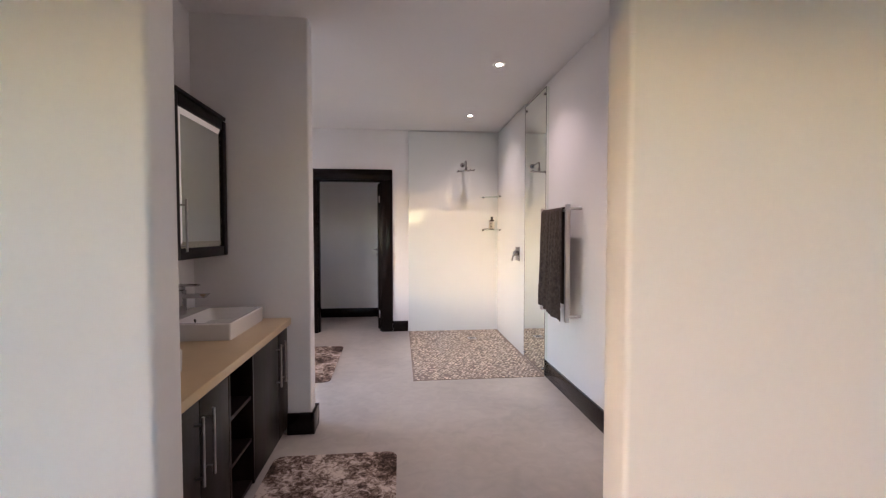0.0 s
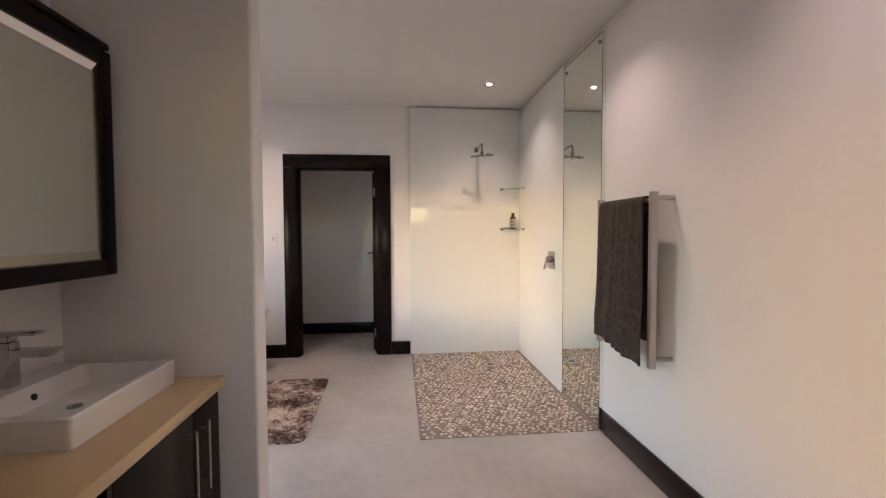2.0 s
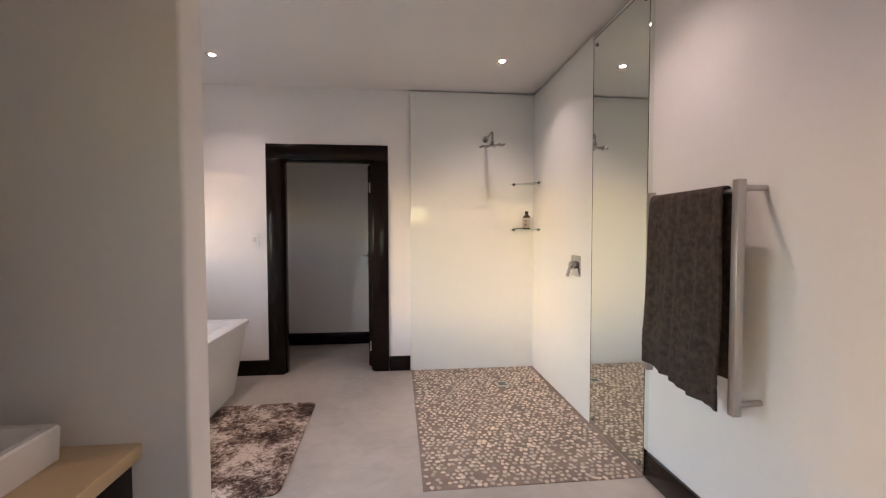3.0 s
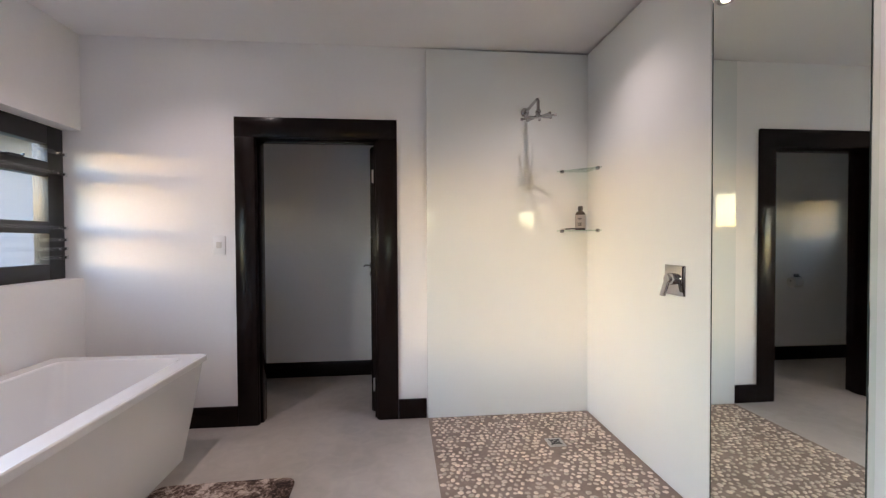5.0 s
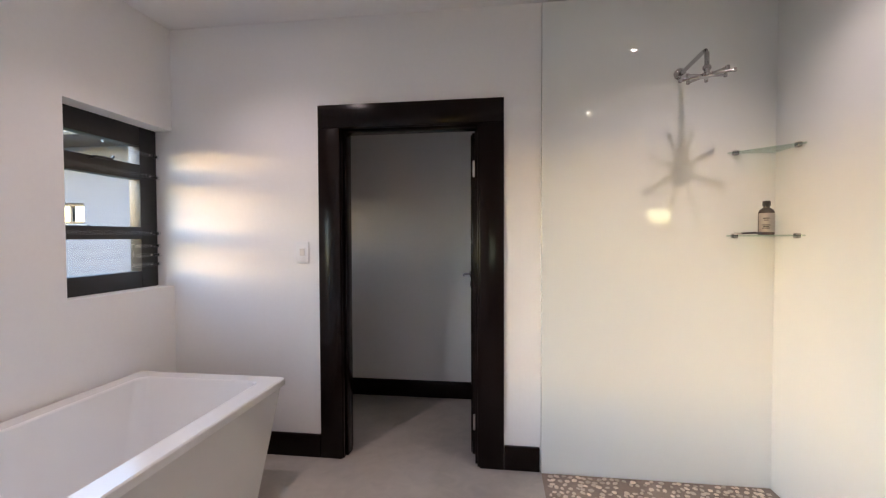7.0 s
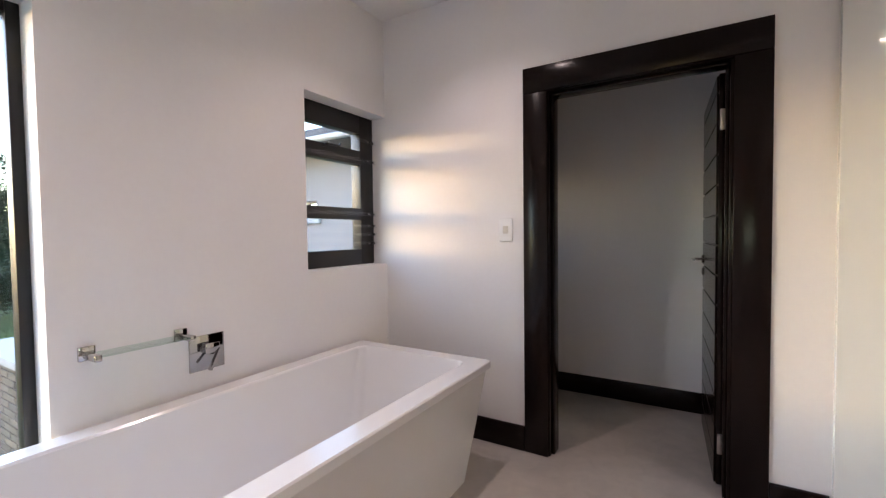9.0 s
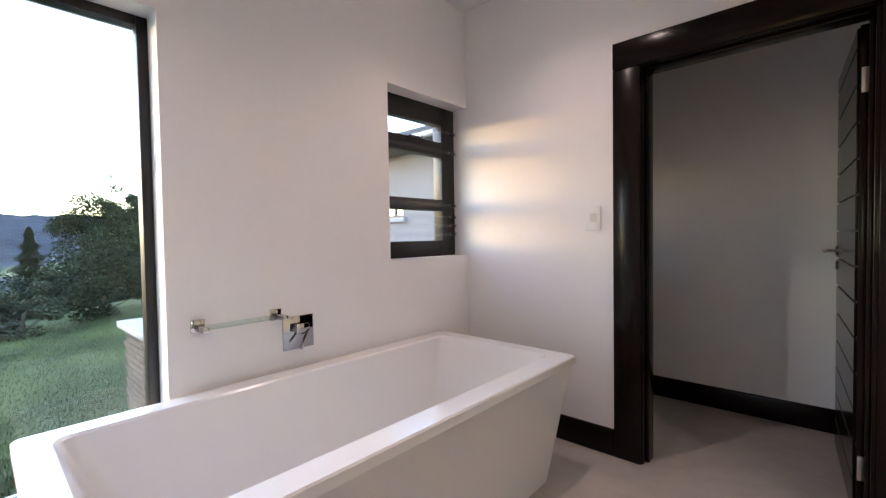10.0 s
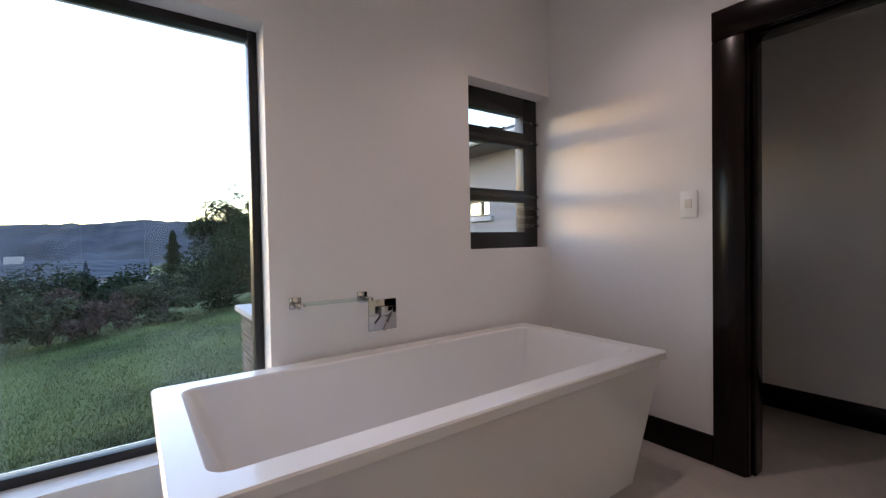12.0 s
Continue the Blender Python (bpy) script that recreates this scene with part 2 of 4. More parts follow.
# window wall: large window, small window in the corner, toilet window
W1 = (1.79, 3.660, 0.31, 2.085)
W2 = (4.79, YF, 1.08, 2.095)
WC = (5.95, 6.38, 1.36, 1.84)
XO = XL - 0.28


def pierced(x0, x1, y0, y1, holes):
    bm = bmesh.new()
    y = y0
    for a, b, c, d in holes:
        if a - y > 1e-4:
            box(x0, x1, y, a, 0, CEIL, bm=bm)
        box(x0, x1, a, b, 0, c, bm=bm)
        box(x0, x1, a, b, d, CEIL, bm=bm)
        y = b
    if y1 - y > 1e-4:
        box(x0, x1, y, y1, 0, CEIL, bm=bm)
    return bm


structure("wall_west", pierced(XO, XL, 1.4, YF, [W1, W2]), PLASTER, "white painted wall behind the bathtub with two windows", False)
structure("wall_west_toilet", pierced(XO, XL, YF + 0.16, 6.8, [WC]), PLASTER, "white painted wall with a small toilet window", False)
structure("wall_toilet_back", box(XL, XR, 6.595, 6.8, 0, CEIL), PLASTER, "white painted back wall of the toilet", False)
structure("wall_toilet_side", box(0.25, 0.4, YF + 0.16, 6.595, 0, CEIL), PLASTER, "white painted side wall of the toilet", False)
# vanity alcove: back wall, end wall with rounded corner, walls beside the entrance
SY = 2.515
structure("wall_vanity_back", box(-1.33, -1.185, 0.889, SY, 0, CEIL), PLASTER, "white painted wall behind the double vanity", False)
structure("wall_vanity_end", box(-1.33, -0.452, SY, SY + 0.135, -0.01, CEIL + 0.01, 0.012, 3), PLASTER, "white painted end wall beside the vanity, rounded edges")
structure("wall_entrance_left", box(-3.2, -0.48, 0.745, 0.888, -0.01, CEIL + 0.01, 0.016, 3), PLASTER, "white plastered wall beside the entrance opening")
structure("wall_entrance_right", box(0.733, 3.2, 0.655, 0.784, -0.01, CEIL + 0.01, 0.016, 3), PLASTER, "white plastered wall beside the entrance opening")
structure("wall_nook_south", box(XO, -1.33, 1.25, 1.4, 0, CEIL), PLASTER, "plain white wall closing the bath nook", False)
# bedroom behind the entrance, with a wide window
structure("wall_bedroom_east", box(3.05, 3.2, -4.0, 0.655, 0, CEIL), PLASTER, "plain white bedroom wall", False)
structure("wall_bedroom_west", pierced(-3.2, -3.05, -4.0, 0.745, [(-3.3, -1.3, 0.7, 2.1)]), PLASTER, "white bedroom wall with a wide window", False)
S0, S1, SZ0, SZ1 = -1.5, 1.1, 1.70, 2.19
bm = box(-3.05, 3.05, -4.0, -3.85, 0, SZ0)
box(-3.05, 3.05, -4.0, -3.85, SZ1, CEIL, bm=bm)
box(-3.05, S0, -4.0, -3.85, SZ0, SZ1, bm=bm)
box(S1, 3.05, -4.0, -3.85, SZ0, SZ1, bm=bm)
structure("wall_bedroom_south", bm, PLASTER, "white bedroom wall with a wide high window", False)

# skirting boards
BH, BT = 0.145, 0.022


def skirting(x0, x1, y0, y1):
    structure("baseboard", box(x0, x1, y0, y1, 0, BH, 0.004, 2), DARKWOOD, "dark stained wooden skirting board")


skirting(XR - BT, XR, 0.785, 3.47)
skirting(XL, -1.108, YF - BT, YF)
skirting(0.043, 0.250, YF - BT, YF)
skirting(XL, XL + BT, 1.4, YF - BT)
skirting(-0.61, -0.452, SY - BT, SY)
skirting(-0.452, -0.430, SY - BT, SY + 0.135 + BT)
skirting(-1.33, -0.452, SY + 0.135, SY + 0.135 + BT)
skirting(XL, 0.25, 6.595 - BT, 6.595)
skirting(0.25 - BT, 0.25, YF + 0.17, 6.595 - BT)
skirting(0.735, XR - BT, 0.784, 0.784 + BT)

# door casing, jambs and open leaf
door_1 = tagged(new("door_1"), "dark stained wooden doorway to the toilet with open grooved door", "", "", "structure")
AY = YF - 0.022


def casing(name, x0, x1, y0, y1, z0, z1, bev=0.004):
    part(name, box(x0, x1, y0, y1, z0, z1, bev), DARKWOOD, door_1)


casing("casing", -1.105, -0.965, AY, YF, 0, 2.068)
casing("casing", -0.104, 0.041, AY, YF, 0, 2.068)
casing("casing", -1.105, 0.041, AY - 0.001, YF, 2.070, 2.212)
casing("jamb", DX0, -0.957, YF - 0.006, YF + 0.165, 0, 2.066)
casing("jamb", -0.118, DX1, YF - 0.006, YF + 0.165, 0, 2.066)
casing("jamb", DX0, DX1, YF - 0.006, YF + 0.165, 2.066, 2.092)
casing("stop", -0.957, -0.942, YF + 0.03, YF + 0.11, 0, 2.055, 0.002)
casing("stop", -0.133, -0.118, YF + 0.03, YF + 0.11, 0, 2.055, 0.002)
casing("stop", -0.957, -0.118, YF + 0.03, YF + 0.11, 2.05, 2.067, 0.002)
leaf_bm = box(-0.156, -0.118, YF + 0.128, YF + 0.92, 0.01, 2.045, 0.003)
leaf = part("door_leaf", leaf_bm, DARKWOOD, door_1, "dark wooden door leaf with horizontal grooves, standing open")
z = 0.01
while z < 2.0:
    h = min(0.146, 2.04 - z)
    part("board", box(-0.1645, -0.1565, YF + 0.14, YF + 0.91, z + 0.003, z + h - 0.003, 0.003, 1), DARKWOOD, leaf)
    z += 0.15
for hz in (0.22, 1.82):
    part("hinge", box(-0.152, -0.133, YF + 0.112, YF + 0.127, hz - 0.05, hz + 0.05, 0.003), STEEL, door_1, "steel hinge")
hy = YF + 0.86
part("handle_rose", lathe([(0.026, 0), (0.026, 0.008), (0.02, 0.011)], 18, pose(-0.165, hy, 1.10, 0, -90)), CHROME, leaf)
part("door_handle", rod([(-0.17, hy, 1.10), (-0.215, hy, 1.10), (-0.222, hy - 0.012, 1.10), (-0.222, hy - 0.12, 1.10)], 0.009), CHROME, leaf, "chrome lever handle")
part("keyhole_rose", lathe([(0.024, 0), (0.024, 0.007), (0.012, 0.010)], 18, pose(-0.165, hy, 1.02, 0, -90)), CHROME, leaf)


hinge = Matrix.Translation((-0.137, YF + 0.128, 0))
leaf.matrix_basis = hinge @ Matrix.Rotation(radians(3.8), 4, "Z") @ hinge.inverted()


# windows
def window(name, y0, y1, z0, z1, xf, frame_w, mullions, label, depth=0.06, right=0, top=0, bottom=0):
    """A timber frame in the west wall; mullions: (z0, z1) of the horizontal bars."""
    win = tagged(new(name), label, "", "", "structure")
    right, top, bottom = right or frame_w, top or frame_w, bottom or frame_w
    x0, x1 = xf - depth, xf
    part("frame_side", box(x0, x1, y0, y0 + frame_w, z0, z1, 0.004), BLACKWOOD, win)
    part("frame_side", box(x0, x1, y1 - right, y1, z0, z1, 0.004), BLACKWOOD, win)
    part("frame_rail", box(x0, x1, y0 + frame_w, y1 - right, z1 - top, z1, 0.004), BLACKWOOD, win)
    part("frame_rail", box(x0, x1, y0 + frame_w, y1 - right, z0, z0 + bottom, 0.004), BLACKWOOD, win)
    lo = z0 + bottom
    for a, b in [*mullions, (z1 - top, None)]:
        p = part("pane", box(xf - 0.036, xf - 0.03, y0 + frame_w - 0.004, y1 - right + 0.004, lo - 0.004, a + 0.004), PANE, win, "clear window pane", False)
        p.visible_shadow = False
        if b is not None:
            part("glazing_bar", box(x0 + 0.004, x1 + 0.003, y0 + frame_w, y1 - right, a, b, 0.004), BLACKWOOD, win)
            lo = b
    return win


XF = -2.235
window("window_1", W1[0], W1[1], W1[2], W1[3], XF, 0.038, [], "large fixed window in a black frame")
win2 = window("window_2", W2[0], W2[1] - 0.002, W2[2], W2[3], XF, 0.085, [(1.387, 1.464), (1.762, 1.856)], "small black timber window with clear burglar bars", 0.07, 0.13, 0.122, 0.105)
for bz in (1.925, 1.79, 1.425, 1.345, 1.285, 1.225):
    bar = part("burglar_bar", box(XF + 0.020, XF + 0.026, W2[0] + 0.01, W2[1] - 0.004, bz - 0.013, bz + 0.013, 0.002), CLEAR, win2, "clear burglar bar", False)
    for sy in (W2[0] + 0.03, W2[1] - 0.025):
        part("bracket", box(XF, XF + 0.0195, sy - 0.012, sy + 0.012, bz - 0.009, bz + 0.009, 0.003), BLACKPLASTIC, win2)
        part("screw", lathe([(0.005, 0), (0.005, 0.003), (0.002, 0.004)], 10, pose(XF + 0.0262, sy - 0.06, bz, 0, 90)), STEEL, win2)
part("outer_stile", box(XF - 0.165, XF - 0.071, 5.455, 5.497, W2[2] + 0.01, W2[3] - 0.01, 0.004), BLACKWOOD, win2)
part("stay_handle", rod([(XF + 0.005, 5.02, 1.835), (XF + 0.028, 5.04, 1.85), (XF + 0.03, 5.14, 1.85), (XF + 0.012, 5.17, 1.87)], 0.007), BLACKPLASTIC, win2)
window("window_3", WC[0], WC[1], WC[2], WC[3], XF, 0.06, [(1.55, 1.60)], "small black timber toilet window")
window("window_4", -3.3, -1.3, 0.7, 2.1, -3.08, 0.05, [], "wide black framed bedroom window")

win5 = tagged(new("window_5"), "wide high bedroom window in a black frame", "", "", "structure")
for fx in (S0, S1 - 0.04):
    part("frame_side", box(fx, fx + 0.04, -3.96, -3.90, SZ0, SZ1, 0.003), BLACKWOOD, win5)
for fz in (SZ0, SZ1 - 0.04):
    part("frame_rail", box(S0 + 0.041, S1 - 0.041, -3.96, -3.90, fz, fz + 0.04, 0.003), BLACKWOOD, win5)
part("pane", box(S0 + 0.036, S1 - 0.036, -3.933, -3.927, SZ0 + 0.036, SZ1 - 0.036), PANE, win5, "clear window pane", False).visible_shadow = False

# shower: back-painted glass panels and tall mirror
GX0 = 0.257
structure("shower_panel_back", box(GX0, 1.499, 5.466, YF - 0.001, 0.004, 2.735, 0.0015, 1), BACKGLASS, "glossy white back-painted glass shower panel", False)
structure("shower_panel_side", box(1.4905, XR - 0.001, 4.152, 5.465, 0.004, 2.735, 0.0015, 1), BACKGLASS, "glossy white back-painted glass shower panel", False)

# ---- tall mirror ----
mirror = thing("wall_mirror", 1.50, 3.81, 0.0, "tall frameless mirror fixed beside the shower", "mirror")
part("mirror_plate", box(1.4905, XR - 0.001, 3.475, 4.147, 0.005, 2.70, 0.002, 1), SILVER, mirror, "", False)
for ey in (3.475, 4.1425):
    part("polished_edge", box(1.4895, 1.4904, ey, ey + 0.0045, 0.005, 2.70), MIRROREDGE, mirror, "dark polished glass edge", False)
part("polished_edge", box(1.4895, 1.4904, 3.4797, 4.1423, 2.6955, 2.70), MIRROREDGE, mirror, "dark polished glass edge", False)
for my in (3.52, 4.10):
    for mz in (0.06, 2.645):
        part("mirror_stud", lathe([(0.013, 0), (0.013, 0.006), (0.009, 0.010)], 14, pose(1.4905, my, mz, 0, -90)), CHROME, mirror, "chrome stud")
adopt(mirror)


# ---- shower fittings ----
shower = thing("wall_shower", 1.0, 5.466, 2.285, "chrome wall shower with square head and bent arm", "shower")
part("wall_rose", lathe([(0.032, 0), (0.032, 0.008), (0.02, 0.014)], 20, pose(1.0, 5.466, 2.285, 90)), CHROME, shower)
part("arm", rod([(1.0, 5.466, 2.282), (1.0, 5.3, 2.287), (1.0, 5.185, 2.29), (1.0, 5.165, 2.286), (1.0, 5.152, 2.272), (1.0, 5.15, 2.19)], 0.011), CHROME, shower)
part("ball_joint", lathe([(0.008, 0.035), (0.018, 0.03), (0.02, 0.018), (0.012, 0.004), (0.016, -0.01)], 16, pose(1.0, 5.15, 2.178)), CHROME, shower)
spray = part("spray_hub", lathe([(0.030, -0.010), (0.034, -0.006), (0.034, 0.004), (0.022, 0.010), (0.012, 0.012)], 20), CHROME, shower)
for k in range(8):
    arm_bm = rod([(0.026, 0, -0.002), (0.075, 0, -0.002), (0.112, 0, -0.002)], 0.0065, 8)
    merge(arm_bm, lathe([(0.005, -0.012), (0.009, -0.010), (0.009, 0.005), (0.006, 0.007)], 10, pose(0.112, 0, 0)))
    bmesh.ops.rotate(arm_bm, verts=arm_bm.verts, matrix=Matrix.Rotation(radians(45 * k + 22), 3, "Z"))
    part("spray_arm", arm_bm, CHROME, spray, "thin chrome spray arm with a nozzle")
adopt(shower)
spray.location = (1.0, 5.15, 2.165)
spray.rotation_euler = (radians(4), radians(-5), 0)


def corner_shelf(z):
    """A small glass quarter shelf across the shower corner on chrome clips."""
    sh = thing("corner_shelf", 1.49, 5.466, z, "clear glass corner shelf on chrome clips", "shelf", "shower shelves")
    bm = bmesh.new()
    r = 0.24
    ring = [(1.489, 5.464)] + [(1.489, 5.464 - r), (1.489 - r, 5.464)]
    lo = [bm.verts.new((x, y, z - 0.004)) for x, y in ring]
    hi = [bm.verts.new((x, y, z + 0.004)) for x, y in ring]
    bm.faces.new(lo), bm.faces.new(hi)
    for i in range(3):
        bm.faces.new((lo[i - 1], lo[i], hi[i], hi[i - 1]))
    part("shelf_plate", bm, SHELFGLASS, sh, "clear glass plate", False)
    part("clip", box(1.468, 1.490, 5.255, 5.283, z - 0.014, z + 0.012, 0.004), CHROME, sh, "chrome clip")
    part("clip", box(1.272, 1.300, 5.445, 5.466, z - 0.014, z + 0.012, 0.004), CHROME, sh, "chrome clip")
    adopt(sh)


corner_shelf(1.845)
corner_shelf(1.395)
bt = thing("soap_bottle", 1.39, 5.36, 1.399, "dark bottle with a pale label on the shower shelf", "bottle")
part("bottle_body", lathe([(0.033, 0), (0.036, 0.006), (0.036, 0.115), (0.03, 0.13), (0.014, 0.142), (0.014, 0.15)], 20), BOTTLE, bt)
part("cap", lathe([(0.017, 0.148), (0.018, 0.15), (0.018, 0.172), (0.015, 0.176)], 16), BLACKPLASTIC, bt)
lab = bmesh.new()
cols = [[lab.verts.new((0.0365 * math.cos(radians(a)), 0.0365 * math.sin(radians(a)), zz)) for zz in (0.014, 0.112)] for a in range(180, 331, 10)]
for p, q in zip(cols, cols[1:]):
    lab.faces.new((p[0], q[0], q[1], p[1]))
bmesh.ops.solidify(lab, geom=lab.faces[:], thickness=0.0006)
lb = part("bottle_label", lab, PAPER, bt, "pale paper label")
for i, zz in enumerate((0.085, 0.075, 0.05, 0.042, 0.034)):
    bar = bmesh.new()
    w = (22, 14, 26, 18, 24)[i]
    cols = [[bar.verts.new((0.0378 * math.cos(radians(240 + a)), 0.0378 * math.sin(radians(240 + a)), zz + d)) for d in (-0.0015, 0.0025)] for a in (-w, -w / 2, 0, w / 2, w)]
    for p, q in zip(cols, cols[1:]):
        bar.faces.new((p[0], q[0], q[1], p[1]))
    part("print_line", bar, INK, lb)
rz = thing("razor", 1.33, 5.36, 1.4065, "small dark razor lying on the glass shelf", "razor")
part("razor_handle", rod([(-0.05, 0.03, 0), (0.0, 0.0, 0.003), (0.05, -0.025, 0.001)], 0.005, 8), BLACKPLASTIC, rz)
part("razor_blade", box(-0.068, -0.046, 0.018, 0.055, -0.006, 0.004, 0.002), STEEL, rz)

mix = thing("shower_mixer", 1.4905, 4.404, 1.113, "square chrome shower mixer on the glass panel", "mixer tap")
part("plate", box(1.483, 1.4905, 4.322, 4.486, 1.035, 1.192, 0.003), CHROME, mix)
part("knob", lathe([(0.03, 0), (0.03, 0.03), (0.024, 0.045)], 20, pose(1.483, 4.404, 1.12, 0, -90)), CHROME, mix)
lever_bm = box(-0.006, 0.006, -0.019, 0.019, -0.055, 0.055, 0.003)
bmesh.ops.transform(lever_bm, matrix=pose(1.4335, 4.404, 1.085, 0, 17), verts=lever_bm.verts)
part("lever", lever_bm, CHROME, mix, "chrome lever slanting down from the knob")
adopt(mix)

drain = thing("floor_drain", 1.056, 4.98, 0.006, "square steel shower drain set in pebbles", "drain")
part("drain_frame", box(-0.055, 0.055, -0.055, 0.055, 0, 0.006, 0.002), STEEL, drain)
for a in (45, 135):
    g = box(-0.05, 0.05, -0.006, 0.006, 0.006, 0.008)
    bmesh.ops.rotate(g, verts=g.verts, matrix=Matrix.Rotation(radians(a), 3, "Z"))
    part("drain_slot", g, BLACKPLASTIC, drain)
for a in range(4):
    g = box(0.022, 0.03, -0.02, 0.02, 0.0061, 0.0085)
    bmesh.ops.rotate(g, verts=g.verts, matrix=Matrix.Rotation(radians(90 * a), 3, "Z"))
    part("drain_slot", g, BLACKPLASTIC, drain)

# ---- towel rail and towel ----
rail = thing("towel_rail", 1.41, 3.03, 0.665, "brushed steel ladder towel rail on the wall", "towel rail")
for py in (2.748, 3.312):
    part("post", box(1.394, 1.428, py - 0.016, py + 0.016, 0.665, 1.567, 0.003), STEEL, rail)
    for pz in (0.71, 1.535):
        part("bracket", rod([(1.42, py, pz), (XR, py, pz)], 0.012, 14), STEEL, rail)
part("bar", rod([(1.411, 2.75, 1.525), (1.411, 3.31, 1.525)], 0.010, 12), STEEL, rail)
adopt(rail)

towel = bmesh.new()
NU, NV = 60, 90
front, back, rad = 0.83, 0.74, 0.024
total = front + back + math.pi * rad
grid = []
for i in range(NV + 1):
    s = i / NV * total
    row = []
    for j in range(NU + 1):
        u = j / NU
        y = 3.283 - u * 0.475
        if s < front:
            k = 1 - s / front
            x, z = 1.411 - rad, 1.527 - (front - s)
            fold = 0.013 * math.sin(u * 13 + 0.6 + 0.7 * k) + 0.005 * math.sin(u * 29 + 2.0 * k) + 0.002 * math.sin(u * 61 + 5 * k)
            x += -abs(fold) * (0.3 + k) - 0.020 * k * math.exp(-((u - 0.62) / 0.16) ** 2)
            z += -0.035 * k * u + 0.02 * k * (1 - u)
            if 0.08 < 1 - k < 0.2:
                x -= 0.0022 * (1 + math.sin((1 - k) * 420))
            y += k * (0.03 * (0.6 - u)) + 0.004 * math.sin(k * 9)
        elif s < front + math.pi * rad:
            a = (s - front) / rad
            x, z = 1.411 - rad * math.cos(a), 1.527 + rad * math.sin(a)
        else:
            k = (s - front - math.pi * rad) / back
            y = 3.283 - u * 0.517
            x, z = 1.411 + rad + 0.004 * math.sin(u * 15) * k, 1.527 - k * back
        row.append(towel.verts.new((x, y, z)))
    grid.append(row)
for p, q in zip(grid, grid[1:]):
    for j in range(NU):
        towel.faces.new((p[j], p[j + 1], q[j + 1], q[j]))
bmesh.ops.recalc_face_normals(towel, faces=towel.faces)
bmesh.ops.solidify(towel, geom=towel.faces[:], thickness=0.009)
tw = tagged(link("towel", towel, TOWEL, None, "", True), "dark grey towel folded over the heated towel rail", "towel")

# ---- bathtub ----
TX0, TX1, TY0, TY1, TZ = -2.100, -1.180, 3.225, 5.195, 0.606
tub = thing("bathtub", (TX0 + TX1) / 2, (TY0 + TY1) / 2, 0, "white freestanding bathtub with tapering sides", "bathtub")
part("tub_shell", loft([
    (TX0 + 0.09, TX1 - 0.085, TY0 + 0.14, TY1 - 0.15, 0.02, 0.0),
    (TX0 + 0.05, TX1 - 0.045, TY0 + 0.075, TY1 - 0.085, 0.022, 0.30),
    (TX0 + 0.018, TX1 - 0.016, TY0 + 0.018, TY1 - 0.022, 0.025, TZ - 0.045),
    (TX0 + 0.012, TX1 - 0.012, TY0 + 0.012, TY1 - 0.012, 0.026, TZ - 0.040),
    (TX0, TX1, TY0, TY1, 0.024, TZ - 0.038),
    (TX0, TX1, TY0, TY1, 0.024, TZ - 0.006),
    (TX0 + 0.006, TX1 - 0.006, TY0 + 0.006, TY1 - 0.006, 0.022, TZ),
    (TX0 + 0.088, TX1 - 0.104, TY0 + 0.085, TY1 - 0.088, 0.055, TZ),
    (TX0 + 0.096, TX1 - 0.112, TY0 + 0.093, TY1 - 0.096, 0.055, TZ - 0.008),
    (TX0 + 0.125, TX1 - 0.14, TY0 + 0.21, TY1 - 0.17, 0.08, 0.28),
    (TX0 + 0.16, TX1 - 0.175, TY0 + 0.30, TY1 - 0.21, 0.10, 0.17),
    (TX0 + 0.24, TX1 - 0.25, TY0 + 0.40, TY1 - 0.30, 0.10, 0.145)], 7), ACRYLIC, tub)
part("tub_waste", lathe([(0.03, 0.146), (0.03, 0.151), (0.02, 0.153)], 18, pose((TX0 + TX1) / 2, 4.2, 0)), CHROME, tub, "chrome waste")
adopt(tub)

# bath shelf and mixer on the wall
bs = thing("bath_shelf", XL, 3.92, 0.865, "small glass shelf on two chrome brackets", "shelf")
for by in (3.765, 4.09):
    part("bracket_plate", box(XL, XL + 0.012, by - 0.026, by + 0.026, 0.842, 0.893, 0.003), CHROME, bs)
    part("bracket_arm", box(XL + 0.0115, XL + 0.105, by - 0.012, by + 0.012, 0.850, 0.874, 0.004), CHROME, bs)
part("shelf_plate", box(XL + 0.012, XL + 0.098, 3.78, 4.078, 0.862, 0.869, 0.001, 1), SHELFGLASS, bs, "clear glass plate", False)
adopt(bs)
bmx = thing("bath_mixer", XL, 4.20, 0.75, "square chrome bath mixer plate with lever", "mixer tap")
part("plate", box(XL, XL + 0.009, 4.122, 4.280, 0.690, 0.846, 0.003), CHROME, bmx)
part("cartridge", lathe([(0.026, 0), (0.026, 0.03), (0.022, 0.034)], 20, pose(XL + 0.009, 4.20, 0.785, 0, 90)), CHROME, bmx)
part("knob", box(XL + 0.0435, XL + 0.056, 4.168, 4.232, 0.770, 0.815, 0.004), CHROME, bmx)
part("lever", rod([(XL + 0.050, 4.232, 0.785), (XL + 0.062, 4.205, 0.748), (XL + 0.074, 4.172, 0.704)], 0.0065, square=True), CHROME, bmx, "slim chrome lever slanting down")
adopt(bmx)

